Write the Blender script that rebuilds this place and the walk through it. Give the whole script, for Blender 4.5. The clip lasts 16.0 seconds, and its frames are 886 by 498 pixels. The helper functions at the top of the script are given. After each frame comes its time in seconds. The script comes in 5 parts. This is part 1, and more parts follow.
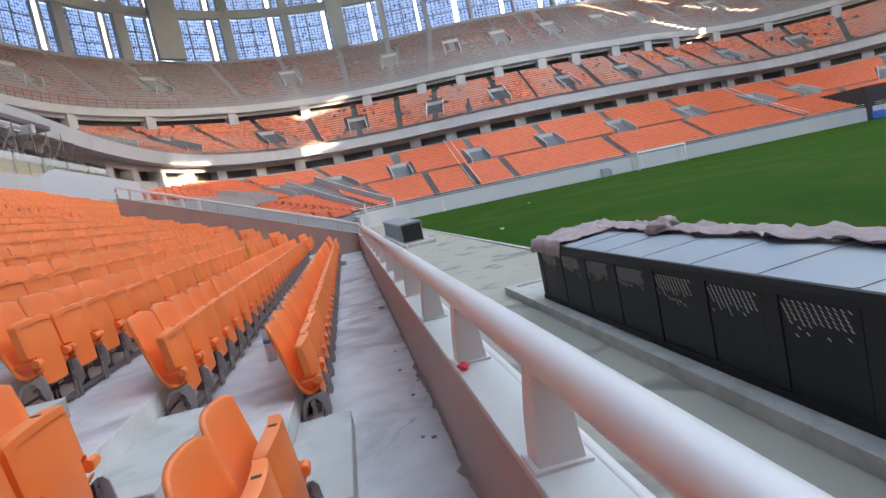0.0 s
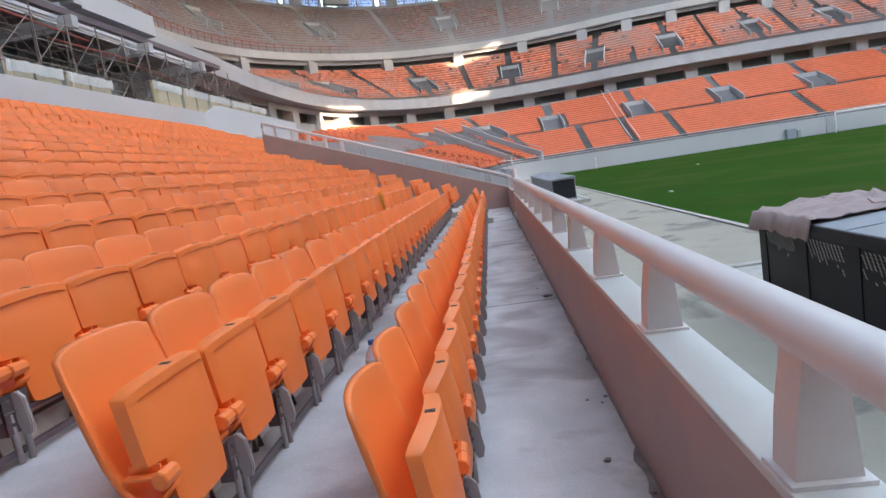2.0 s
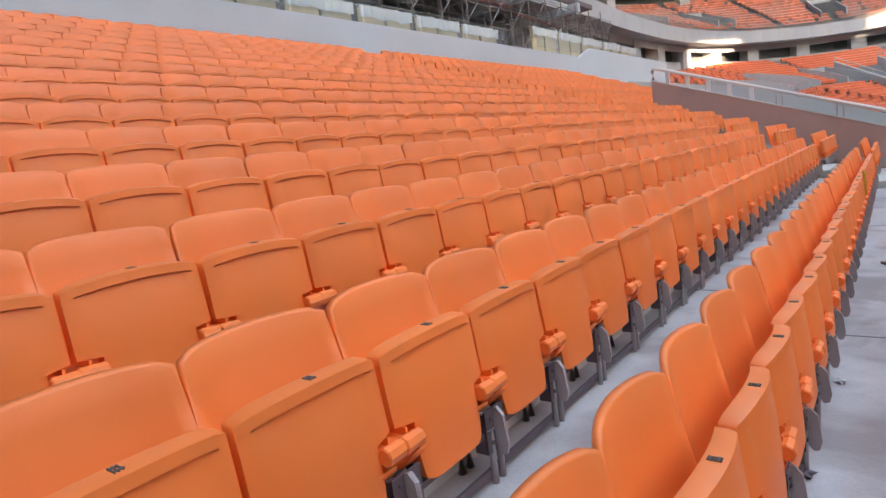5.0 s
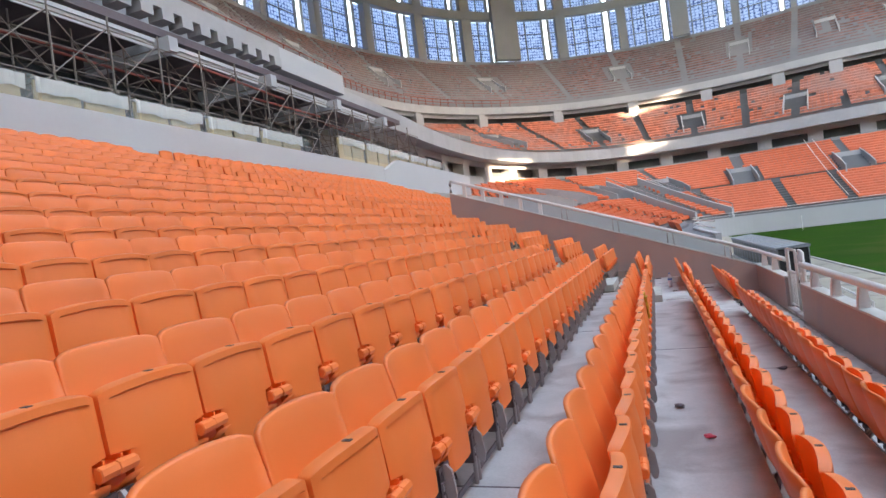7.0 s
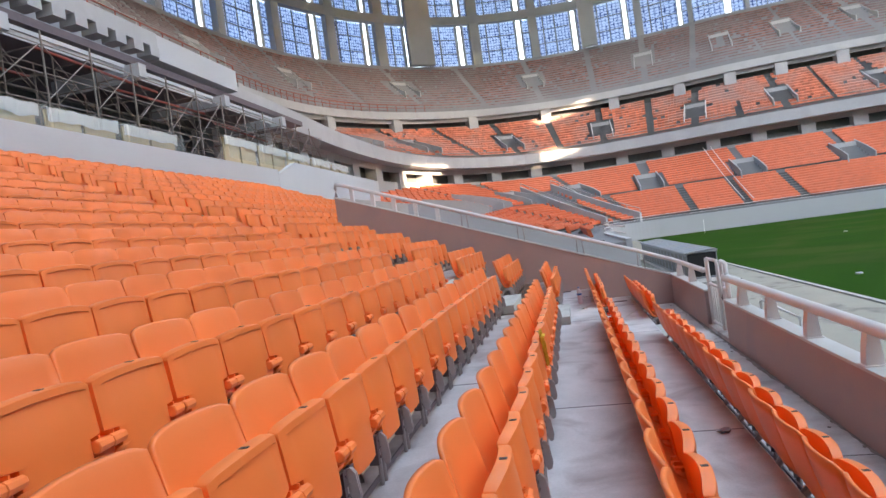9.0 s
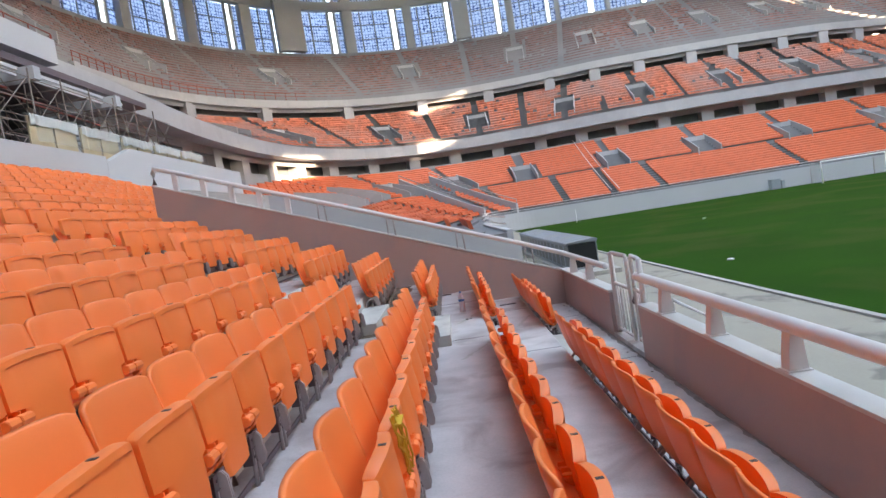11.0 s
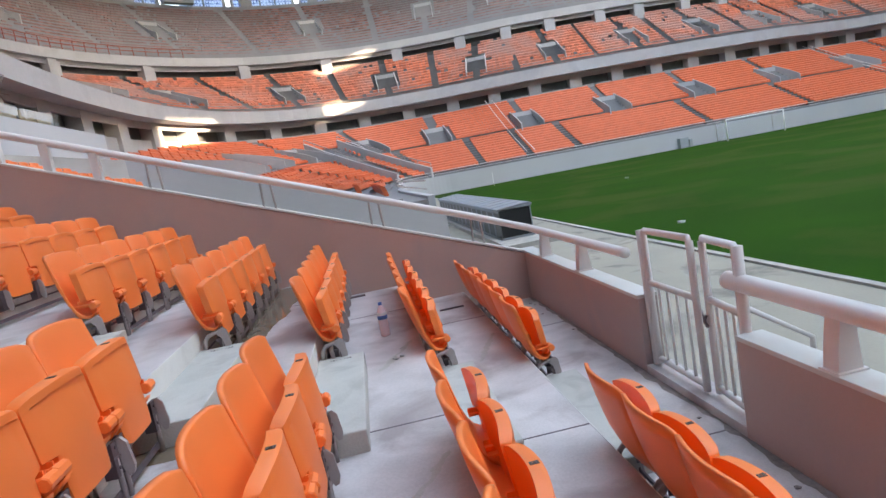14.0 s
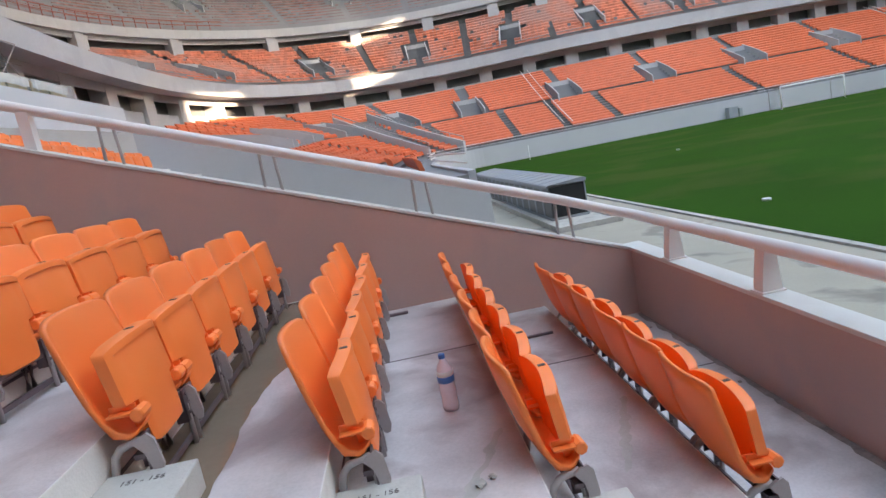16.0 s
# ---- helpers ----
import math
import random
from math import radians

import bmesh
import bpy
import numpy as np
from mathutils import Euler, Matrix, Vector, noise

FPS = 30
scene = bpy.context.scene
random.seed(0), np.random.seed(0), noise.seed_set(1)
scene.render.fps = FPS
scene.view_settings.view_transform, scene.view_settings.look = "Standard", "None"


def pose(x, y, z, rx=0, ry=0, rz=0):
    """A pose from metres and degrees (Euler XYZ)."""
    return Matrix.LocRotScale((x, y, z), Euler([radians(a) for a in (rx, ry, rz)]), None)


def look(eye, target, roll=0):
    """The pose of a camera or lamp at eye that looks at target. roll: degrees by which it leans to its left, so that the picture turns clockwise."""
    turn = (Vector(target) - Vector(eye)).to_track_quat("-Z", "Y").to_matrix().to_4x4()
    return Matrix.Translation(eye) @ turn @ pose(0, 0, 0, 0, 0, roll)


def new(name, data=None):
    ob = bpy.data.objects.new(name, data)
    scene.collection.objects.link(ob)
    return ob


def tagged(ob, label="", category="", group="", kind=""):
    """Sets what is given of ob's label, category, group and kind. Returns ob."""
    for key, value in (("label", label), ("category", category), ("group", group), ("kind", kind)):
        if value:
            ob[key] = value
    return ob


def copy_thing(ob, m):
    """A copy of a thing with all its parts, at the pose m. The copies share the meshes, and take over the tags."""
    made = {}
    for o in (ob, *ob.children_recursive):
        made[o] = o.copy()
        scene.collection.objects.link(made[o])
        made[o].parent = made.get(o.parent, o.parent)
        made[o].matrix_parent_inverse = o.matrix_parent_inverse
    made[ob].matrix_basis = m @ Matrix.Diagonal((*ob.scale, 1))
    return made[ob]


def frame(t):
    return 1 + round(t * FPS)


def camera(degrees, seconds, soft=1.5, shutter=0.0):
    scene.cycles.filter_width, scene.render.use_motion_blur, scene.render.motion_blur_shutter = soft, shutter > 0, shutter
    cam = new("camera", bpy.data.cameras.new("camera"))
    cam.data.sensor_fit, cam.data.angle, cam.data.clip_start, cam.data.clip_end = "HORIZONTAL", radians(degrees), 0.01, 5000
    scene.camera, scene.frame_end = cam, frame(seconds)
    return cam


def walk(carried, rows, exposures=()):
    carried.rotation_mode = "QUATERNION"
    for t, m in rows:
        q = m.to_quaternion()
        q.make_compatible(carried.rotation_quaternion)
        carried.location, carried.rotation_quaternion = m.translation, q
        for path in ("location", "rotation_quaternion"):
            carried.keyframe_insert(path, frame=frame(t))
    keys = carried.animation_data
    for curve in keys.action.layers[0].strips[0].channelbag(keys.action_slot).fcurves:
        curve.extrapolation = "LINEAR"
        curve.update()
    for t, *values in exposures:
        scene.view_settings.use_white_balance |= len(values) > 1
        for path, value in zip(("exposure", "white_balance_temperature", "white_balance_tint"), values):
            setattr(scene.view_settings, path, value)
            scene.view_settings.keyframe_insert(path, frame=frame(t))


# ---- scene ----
cam = camera(73.9, 16.0)
PATH = [
    (0, (-0.313, -20.387, 1.718), (-0.015, -18.418, 1.534), -11.8),
    (0.5, (-0.331, -19.824, 1.732), (-0.117, -17.845, 1.548), -11.2),
    (1, (-0.335, -19.233, 1.711), (-0.151, -17.253, 1.493), -10.9),
    (1.5, (-0.359, -18.595, 1.735), (-0.344, -16.605, 1.537), -10.7),
    (2, (-0.473, -18.04, 1.683), (-0.666, -16.066, 1.43), -8.8),
    (2.5, (-0.625, -17.597, 1.718), (-1.254, -15.711, 1.504), -7.9),
    (3, (-0.897, -17.253, 1.845), (-1.942, -15.569, 1.579), -6.5),
    (3.5, (-1.289, -17.064, 1.969), (-2.531, -15.524, 1.676), -6.0),
    (3.7, (-1.399, -17.008, 2.027), (-2.681, -15.5, 1.742), -6.4),
    (5.8, (-2.156, -16.366, 2.252), (-3.235, -14.702, 1.993), -7.7),
    (6, (-2.146, -16.206, 2.266), (-3.167, -14.495, 2.094), -7.1),
    (6.5, (-2.124, -15.786, 2.31), (-2.983, -13.981, 2.273), -6.7),
    (7, (-2.112, -15.316, 2.337), (-2.791, -13.435, 2.323), -7.1),
    (7.5, (-2.057, -14.778, 2.339), (-2.687, -12.88, 2.338), -7.4),
    (8, (-2.064, -14.244, 2.318), (-2.606, -12.319, 2.312), -7.5),
    (8.5, (-2.029, -13.748, 2.314), (-2.5, -11.804, 2.299), -7.8),
    (9, (-1.978, -13.174, 2.346), (-2.399, -11.219, 2.319), -7.9),
    (9.5, (-1.974, -12.611, 2.34), (-2.259, -10.632, 2.285), -8.5),
    (10, (-1.941, -12.008, 2.321), (-2.118, -10.017, 2.276), -7.8),
    (10.2, (-1.953, -11.785, 2.327), (-2.105, -9.792, 2.271), -7.9),
    (12.5, (-1.949, -9.131, 2.25), (-1.813, -7.143, 2.091), -10.75),
    (13, (-1.954, -8.529, 2.252), (-1.819, -6.542, 2.076), -10.4),
    (13.5, (-1.959, -7.959, 2.248), (-1.734, -5.986, 2.004), -10.9),
    (14, (-1.915, -7.328, 2.226), (-1.679, -5.36, 1.957), -10.5),
    (14.5, (-1.939, -6.763, 2.19), (-1.66, -4.806, 1.888), -10.75),
    (15, (-1.936, -6.216, 2.173), (-1.672, -4.253, 1.894), -10.55),
    (15.5, (-1.97, -5.669, 2.191), (-1.781, -3.701, 1.891), -10.3),
    (16, (-2.004, -5.13, 2.2), (-1.883, -3.162, 1.867), -11.0),
]
walk(cam, [(t, look(eye, target, roll)) for t, eye, target, roll in PATH], [(0, 4.08, 8400, 16), (16, 4.08, 8400, 16)])

# ---- world, sun and exposure ----
world = bpy.data.worlds.new("sky_world")
scene.world = world
world.use_nodes = True
wn, wl = world.node_tree.nodes, world.node_tree.links
wn.clear()
SUN_EL, SUN_AZ = 11.0, 125.0
sky = wn.new("ShaderNodeTexSky")
sky.sky_type, sky.sun_disc = "NISHITA", False
sky.sun_elevation, sky.sun_rotation = radians(SUN_EL), radians(SUN_AZ)
bg = wn.new("ShaderNodeBackground")
bg.inputs["Strength"].default_value = 0.15
wout = wn.new("ShaderNodeOutputWorld")
wl.new(sky.outputs[0], bg.inputs[0])
wl.new(bg.outputs[0], wout.inputs[0])
sun = new("sun", bpy.data.lights.new("sun", "SUN"))
sun.data.energy, sun.data.angle, sun.data.color = 2.6, radians(0.45), (1.0, 0.87, 0.70)
sun_way = Vector((math.sin(radians(SUN_AZ)) * math.cos(radians(SUN_EL)), math.cos(radians(SUN_AZ)) * math.cos(radians(SUN_EL)), math.sin(radians(SUN_EL))))
sun.matrix_world = look(sun_way * 300, (0, 0, 0))

# ---- materials ----


def material(name, color, rough=0.6, metal=0.0, vary=0.12, scale=3.0, fine=60.0, bump=0.05, stain=None, stain_amount=0.5, stain_scale=0.6, per_object=0.0, coords="Object", island=0.0, stain_edge=(0.5, 0.62)):
    m = bpy.data.materials.new(name)
    m.use_nodes = True
    n, l = m.node_tree.nodes, m.node_tree.links
    b = n["Principled BSDF"]
    geo = n.new("ShaderNodeNewGeometry")
    src = geo.outputs["Position"]
    coarse = n.new("ShaderNodeTexNoise")
    coarse.inputs["Scale"].default_value, coarse.inputs["Detail"].default_value = scale, 5
    grain = n.new("ShaderNodeTexNoise")
    grain.inputs["Scale"].default_value, grain.inputs["Detail"].default_value = fine, 3
    l.new(src, coarse.inputs["Vector"])
    l.new(src, grain.inputs["Vector"])
    mix = n.new("ShaderNodeMath")
    mix.operation = "ADD"
    l.new(coarse.outputs[0], mix.inputs[0])
    half = n.new("ShaderNodeMath")
    half.operation = "MULTIPLY"
    half.inputs[1].default_value = 0.35
    l.new(grain.outputs[0], half.inputs[0])
    l.new(half.outputs[0], mix.inputs[1])
    span = n.new("ShaderNodeMapRange")
    span.inputs["From Min"].default_value, span.inputs["From Max"].default_value = 0.35, 1.0
    span.inputs["To Min"].default_value, span.inputs["To Max"].default_value = 1 - vary, 1 + vary
    l.new(mix.outputs[0], span.inputs["Value"])
    last = span.outputs[0]
    for amount, node in ((per_object, "ShaderNodeObjectInfo"), (island, "ShaderNodeNewGeometry")):
        if amount:
            info = n.new(node)
            r = n.new("ShaderNodeMapRange")
            r.inputs["To Min"].default_value, r.inputs["To Max"].default_value = 1 - amount, 1 + amount
            l.new(info.outputs["Random" if node == "ShaderNodeObjectInfo" else "Random Per Island"], r.inputs["Value"])
            mul = n.new("ShaderNodeMath")
            mul.operation = "MULTIPLY"
            l.new(last, mul.inputs[0])
            l.new(r.outputs[0], mul.inputs[1])
            last = mul.outputs[0]
    tint = n.new("ShaderNodeVectorMath")
    tint.operation = "SCALE"
    tint.inputs[0].default_value = color
    l.new(last, tint.inputs["Scale"])
    out = tint.outputs[0]
    if stain:
        sn = n.new("ShaderNodeTexNoise")
        sn.inputs["Scale"].default_value, sn.inputs["Detail"].default_value = stain_scale, 6
        sn.inputs["Distortion"].default_value = 0.6
        l.new(src, sn.inputs["Vector"])
        sr = n.new("ShaderNodeMapRange")
        sr.inputs["From Min"].default_value, sr.inputs["From Max"].default_value = stain_edge
        sr.inputs["To Max"].default_value = stain_amount
        l.new(sn.outputs[0], sr.inputs["Value"])
        mx = n.new("ShaderNodeMix")
        mx.data_type = "RGBA"
        l.new(sr.outputs[0], mx.inputs["Factor"])
        l.new(out, mx.inputs["A"])
        mx.inputs["B"].default_value = (*stain, 1)
        out = mx.outputs["Result"]
    l.new(out, b.inputs["Base Color"])
    b.inputs["Metallic"].default_value = metal
    rr = n.new("ShaderNodeMapRange")
    rr.inputs["To Min"].default_value, rr.inputs["To Max"].default_value = max(0.05, rough - 0.1), min(1, rough + 0.1)
    l.new(coarse.outputs[0], rr.inputs["Value"])
    l.new(rr.outputs[0], b.inputs["Roughness"])
    if bump:
        bp = n.new("ShaderNodeBump")
        bp.inputs["Strength"].default_value, bp.inputs["Distance"].default_value = bump, 0.02
        l.new(grain.outputs[0], bp.inputs["Height"])
        l.new(bp.outputs[0], b.inputs["Normal"])
    return m


M_SEAT = material("orange_plastic", (0.95, 0.21, 0.050), 0.42, vary=0.05, scale=2.0, fine=250, bump=0.03, per_object=0.06, stain=(0.82, 0.23, 0.07), stain_amount=0.15, stain_scale=4)
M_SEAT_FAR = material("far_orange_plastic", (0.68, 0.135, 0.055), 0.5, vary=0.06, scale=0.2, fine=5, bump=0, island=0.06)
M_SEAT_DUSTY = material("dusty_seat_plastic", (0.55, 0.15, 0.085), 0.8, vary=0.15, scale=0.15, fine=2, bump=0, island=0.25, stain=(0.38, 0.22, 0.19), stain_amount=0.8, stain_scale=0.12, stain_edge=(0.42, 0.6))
# dusty upper seats, base colour also lowered for the shade up there
M_SEAT_GREY = material("dusty_shaded_seat_plastic", (0.25, 0.120, 0.108), 0.85, vary=0.15, scale=0.1, fine=2, bump=0, island=0.3, stain=(0.20, 0.165, 0.17), stain_amount=0.8, stain_scale=0.08, stain_edge=(0.38, 0.6))
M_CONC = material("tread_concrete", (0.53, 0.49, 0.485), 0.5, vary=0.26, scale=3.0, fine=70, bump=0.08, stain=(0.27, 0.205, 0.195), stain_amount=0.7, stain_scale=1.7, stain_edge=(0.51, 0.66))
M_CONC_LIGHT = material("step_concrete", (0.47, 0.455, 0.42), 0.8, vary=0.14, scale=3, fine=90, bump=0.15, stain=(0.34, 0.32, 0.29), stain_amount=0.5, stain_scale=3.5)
M_RISER = material("pale_riser_concrete", (0.66, 0.65, 0.62), 0.8, vary=0.14, scale=3, fine=90, bump=0.15, stain=(0.48, 0.46, 0.43), stain_amount=0.5, stain_scale=3.5)
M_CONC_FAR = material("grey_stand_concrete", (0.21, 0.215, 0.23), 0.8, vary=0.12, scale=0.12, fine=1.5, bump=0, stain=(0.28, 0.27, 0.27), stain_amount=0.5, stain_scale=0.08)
M_PAINT = material("grey_wall_paint", (0.46, 0.475, 0.50), 0.7, vary=0.06, scale=0.3, fine=8, bump=0.02)
M_FASCIA = material("grey_white_fascia_concrete", (0.40, 0.405, 0.42), 0.7, vary=0.12, scale=0.15, fine=4, bump=0, stain=(0.34, 0.34, 0.36), stain_amount=0.5, stain_scale=0.3)
M_FACADE_STEEL = material("pale_facade_frame", (0.25, 0.26, 0.275), 0.7, vary=0.1, scale=0.3, fine=6, bump=0)
M_WHITE = material("white_wall_paint", (0.50, 0.51, 0.53), 0.6, vary=0.05, scale=0.4, fine=12, bump=0.02)
# mauve paint warmed by hand: orange light bounced off the seats is in the colour
M_MAUVE = material("parapet_paint_with_bounce", (0.45, 0.315, 0.285), 0.5, vary=0.06, scale=0.9, fine=40, bump=0.03, stain=(0.36, 0.29, 0.29), stain_amount=0.5, stain_scale=1.2)
M_COPING = material("white_coping_paint", (0.60, 0.60, 0.58), 0.6, vary=0.06, scale=2, fine=60, bump=0.05, stain=(0.55, 0.53, 0.50), stain_amount=0.35, stain_scale=3)
M_RAIL = material("pale_rail_paint", (0.68, 0.65, 0.64), 0.32, vary=0.04, scale=2, fine=80, bump=0.02)
M_STEEL = material("galvanised_steel", (0.38, 0.34, 0.335), 0.45, metal=0.2, vary=0.12, scale=6, fine=90, bump=0.04)
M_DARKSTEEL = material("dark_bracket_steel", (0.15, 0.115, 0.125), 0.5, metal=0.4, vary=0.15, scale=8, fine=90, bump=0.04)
M_GRASS = material("grass_blades", (0.021, 0.072, 0.009), 0.9, vary=0.22, scale=0.25, fine=14, bump=0.4, stain=(0.060, 0.082, 0.020), stain_amount=0.6, stain_scale=0.15)
M_GRASS.node_tree.nodes["Principled BSDF"].inputs["Specular IOR Level"].default_value = 0.03
M_SAND = material("dusty_apron_concrete", (0.37, 0.34, 0.28), 0.9, vary=0.12, scale=0.6, fine=20, bump=0.12, stain=(0.17, 0.16, 0.14), stain_amount=0.75, stain_scale=0.9, stain_edge=(0.56, 0.66))
# near-black colour for the shade inside openings and rooms
M_DARK = material("void_shade", (0.035, 0.035, 0.04), 0.7, vary=0.2, scale=1, fine=10, bump=0)
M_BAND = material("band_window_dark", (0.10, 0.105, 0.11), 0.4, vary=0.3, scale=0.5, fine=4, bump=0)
M_BLACK = material("black_dugout_panel", (0.010, 0.011, 0.013), 0.6, vary=0.2, scale=1.5, fine=40, bump=0.03)
M_BLUEGREY = material("blue_grey_sheet_metal", (0.30, 0.34, 0.38), 0.45, metal=0.1, vary=0.1, scale=1.5, fine=30, bump=0.03, stain=(0.36, 0.35, 0.34), stain_amount=0.5, stain_scale=0.8)
M_CLOTH = material("dusty_tarpaulin", (0.40, 0.30, 0.29), 0.9, vary=0.15, scale=3, fine=40, bump=0.2)
M_PLY = material("plywood_board", (0.55, 0.44, 0.28), 0.7, vary=0.1, scale=2, fine=30, bump=0.05)
M_SHEETING = material("white_plastic_sheeting", (0.62, 0.62, 0.60), 0.35, vary=0.08, scale=5, fine=20, bump=0.3)
M_RED = material("red_oxide_paint", (0.28, 0.06, 0.045), 0.6, vary=0.15, scale=1, fine=10, bump=0.02)
M_SCAF = material("scaffold_tube_steel", (0.26, 0.22, 0.20), 0.55, metal=0.4, vary=0.2, scale=1, fine=10, bump=0)
M_WET = material("wet_puddle_concrete", (0.22, 0.165, 0.12), 0.05, vary=0.15, scale=2, fine=30, bump=0.0)
M_PINK = material("pink_plastic_wrapper", (0.75, 0.05, 0.10), 0.4, bump=0.02)
M_YELLOW = material("yellow_twine", (0.62, 0.36, 0.03), 0.6, bump=0.05)
M_LABEL = material("blue_bottle_label", (0.05, 0.16, 0.42), 0.4, bump=0)
M_WATER = material("pink_tinted_bottle_plastic", (0.80, 0.66, 0.68), 0.15, bump=0)
M_PVC = material("white_goal_paint", (0.85, 0.86, 0.85), 0.4, bump=0)
M_INK = material("number_ink", (0.09, 0.07, 0.07), 0.6, bump=0)
M_BLUE = material("blue_plastic_sheet", (0.03, 0.12, 0.50), 0.5, bump=0)


def glass_material(name, color, rough, alpha):
    m = bpy.data.materials.new(name)
    m.use_nodes = True
    n, l = m.node_tree.nodes, m.node_tree.links
    b = n["Principled BSDF"]
    b.inputs["Base Color"].default_value = (*color, 1)
    b.inputs["Roughness"].default_value = rough
    b.inputs["Alpha"].default_value = alpha
    return m


M_GLASS = glass_material("balustrade_glass", (0.55, 0.62, 0.60), 0.05, 0.12)
M_NETTING = glass_material("goal_net", (0.8, 0.8, 0.8), 0.8, 0.18)


def facade_material():
    """Perforated blue-white cladding that lets the daylight through."""
    m = bpy.data.materials.new("perforated_facade_cladding")
    m.use_nodes = True
    n, l = m.node_tree.nodes, m.node_tree.links
    n.remove(n["Principled BSDF"])
    geo = n.new("ShaderNodeNewGeometry")
    sep = n.new("ShaderNodeSeparateXYZ")
    l.new(geo.outputs["Position"], sep.inputs[0])
    noise_t = n.new("ShaderNodeTexNoise")
    noise_t.inputs["Scale"].default_value, noise_t.inputs["Detail"].default_value = 2.2, 4
    l.new(geo.outputs["Position"], noise_t.inputs["Vector"])
    wave = n.new("ShaderNodeMath")
    wave.operation = "SINE"
    mul = n.new("ShaderNodeMath")
    mul.operation = "MULTIPLY"
    mul.inputs[1].default_value = 11.0
    l.new(sep.outputs["Z"], mul.inputs[0])
    along = n.new("ShaderNodeMath")
    along.operation = "ADD"
    l.new(sep.outputs["X"], along.inputs[0])
    l.new(sep.outputs["Y"], along.inputs[1])
    mul2 = n.new("ShaderNodeMath")
    mul2.operation = "MULTIPLY"
    mul2.inputs[1].default_value = 9.0
    l.new(along.outputs[0], mul2.inputs[0])
    wave2 = n.new("ShaderNodeMath")
    wave2.operation = "SINE"
    l.new(mul2.outputs[0], wave2.inputs[0])
    both = n.new("ShaderNodeMath")
    both.operation = "MAXIMUM"
    l.new(wave2.outputs[0], both.inputs[1])
    l.new(mul.outputs[0], wave.inputs[0])
    add = n.new("ShaderNodeMath")
    add.operation = "MULTIPLY_ADD"
    add.inputs[1].default_value, add.inputs[2].default_value = -0.26, 0.12
    l.new(wave.outputs[0], both.inputs[0])
    l.new(both.outputs[0], add.inputs[0])
    tot = n.new("ShaderNodeMath")
    tot.operation = "ADD"
    l.new(add.outputs[0], tot.inputs[0])
    l.new(noise_t.outputs[0], tot.inputs[1])
    rng = n.new("ShaderNodeMapRange")
    rng.inputs["From Min"].default_value, rng.inputs["From Max"].default_value = 0.26, 0.56
    l.new(tot.outputs[0], rng.inputs["Value"])
    ramp = n.new("ShaderNodeMix")
    ramp.data_type = "RGBA"
    ramp.inputs["A"].default_value, ramp.inputs["B"].default_value = (0.05, 0.09, 0.22, 1), (0.46, 0.56, 0.74, 1)
    l.new(rng.outputs[0], ramp.inputs["Factor"])
    dif = n.new("ShaderNodeBsdfDiffuse")
    tra = n.new("ShaderNodeBsdfTranslucent")
    see = n.new("ShaderNodeBsdfTransparent")
    l.new(ramp.outputs["Result"], dif.inputs[0])
    l.new(ramp.outputs["Result"], tra.inputs[0])
    l.new(ramp.outputs["Result"], see.inputs[0])
    m1, m2 = n.new("ShaderNodeMixShader"), n.new("ShaderNodeMixShader")
    m1.inputs[0].default_value, m2.inputs[0].default_value = 0.7, 0.16
    l.new(dif.outputs[0], m1.inputs[1])
    l.new(tra.outputs[0], m1.inputs[2])
    l.new(m1.outputs[0], m2.inputs[1])
    l.new(see.outputs[0], m2.inputs[2])
    l.new(m2.outputs[0], n["Material Output"].inputs[0])
    return m


M_FACADE = facade_material()


def lamp_material():
    m = bpy.data.materials.new("floodlight_glow")
    m.use_nodes = True
    b = m.node_tree.nodes["Principled BSDF"]
    b.inputs["Emission Color"].default_value = (1, 0.75, 0.4, 1)
    b.inputs["Emission Strength"].default_value = 12
    return m


M_LAMP = lamp_material()

# ---- mesh helpers ----


def finish(bm, name, mat, smooth=False):
    me = bpy.data.meshes.new(name)
    bmesh.ops.recalc_face_normals(bm, faces=bm.faces)
    bm.to_mesh(me)
    bm.free()
    me.materials.append(mat)
    if smooth:
        me.shade_smooth()
    return me


def thing(name, bm, mat, label, category, group="", kind="", smooth=False, at=None):
    ob = new(name, finish(bm, name, mat, smooth))
    tagged(ob, label, category, group, kind)
    if at:
        ob.location = at
    return ob


def part(name, bm, mat, parent, label="", smooth=False, kind=""):
    ob = new(name, finish(bm, name, mat, smooth) if isinstance(bm, bmesh.types.BMesh) else bm)
    ob.parent = parent
    if label:
        ob["label"] = label
    if kind:
        ob["kind"] = kind
    return ob


def box(bm, x0, x1, y0, y1, z0, z1, bevel=0.0):
    v = [bm.verts.new(p) for p in ((x0, y0, z0), (x1, y0, z0), (x1, y1, z0), (x0, y1, z0), (x0, y0, z1), (x1, y0, z1), (x1, y1, z1), (x0, y1, z1))]
    faces = [bm.faces.new([v[i] for i in f]) for f in ((3, 2, 1, 0), (4, 5, 6, 7), (0, 1, 5, 4), (1, 2, 6, 5), (2, 3, 7, 6), (3, 0, 4, 7))]
    if bevel:
        edges = list({e for f in faces for e in f.edges})
        bmesh.ops.bevel(bm, geom=edges, offset=bevel, segments=2, affect="EDGES", profile=0.5)
    return bm


def boxes(*dims, bevel=0.0):
    bm = bmesh.new()
    for d in dims:
        box(bm, *d, bevel=bevel)
    return bm


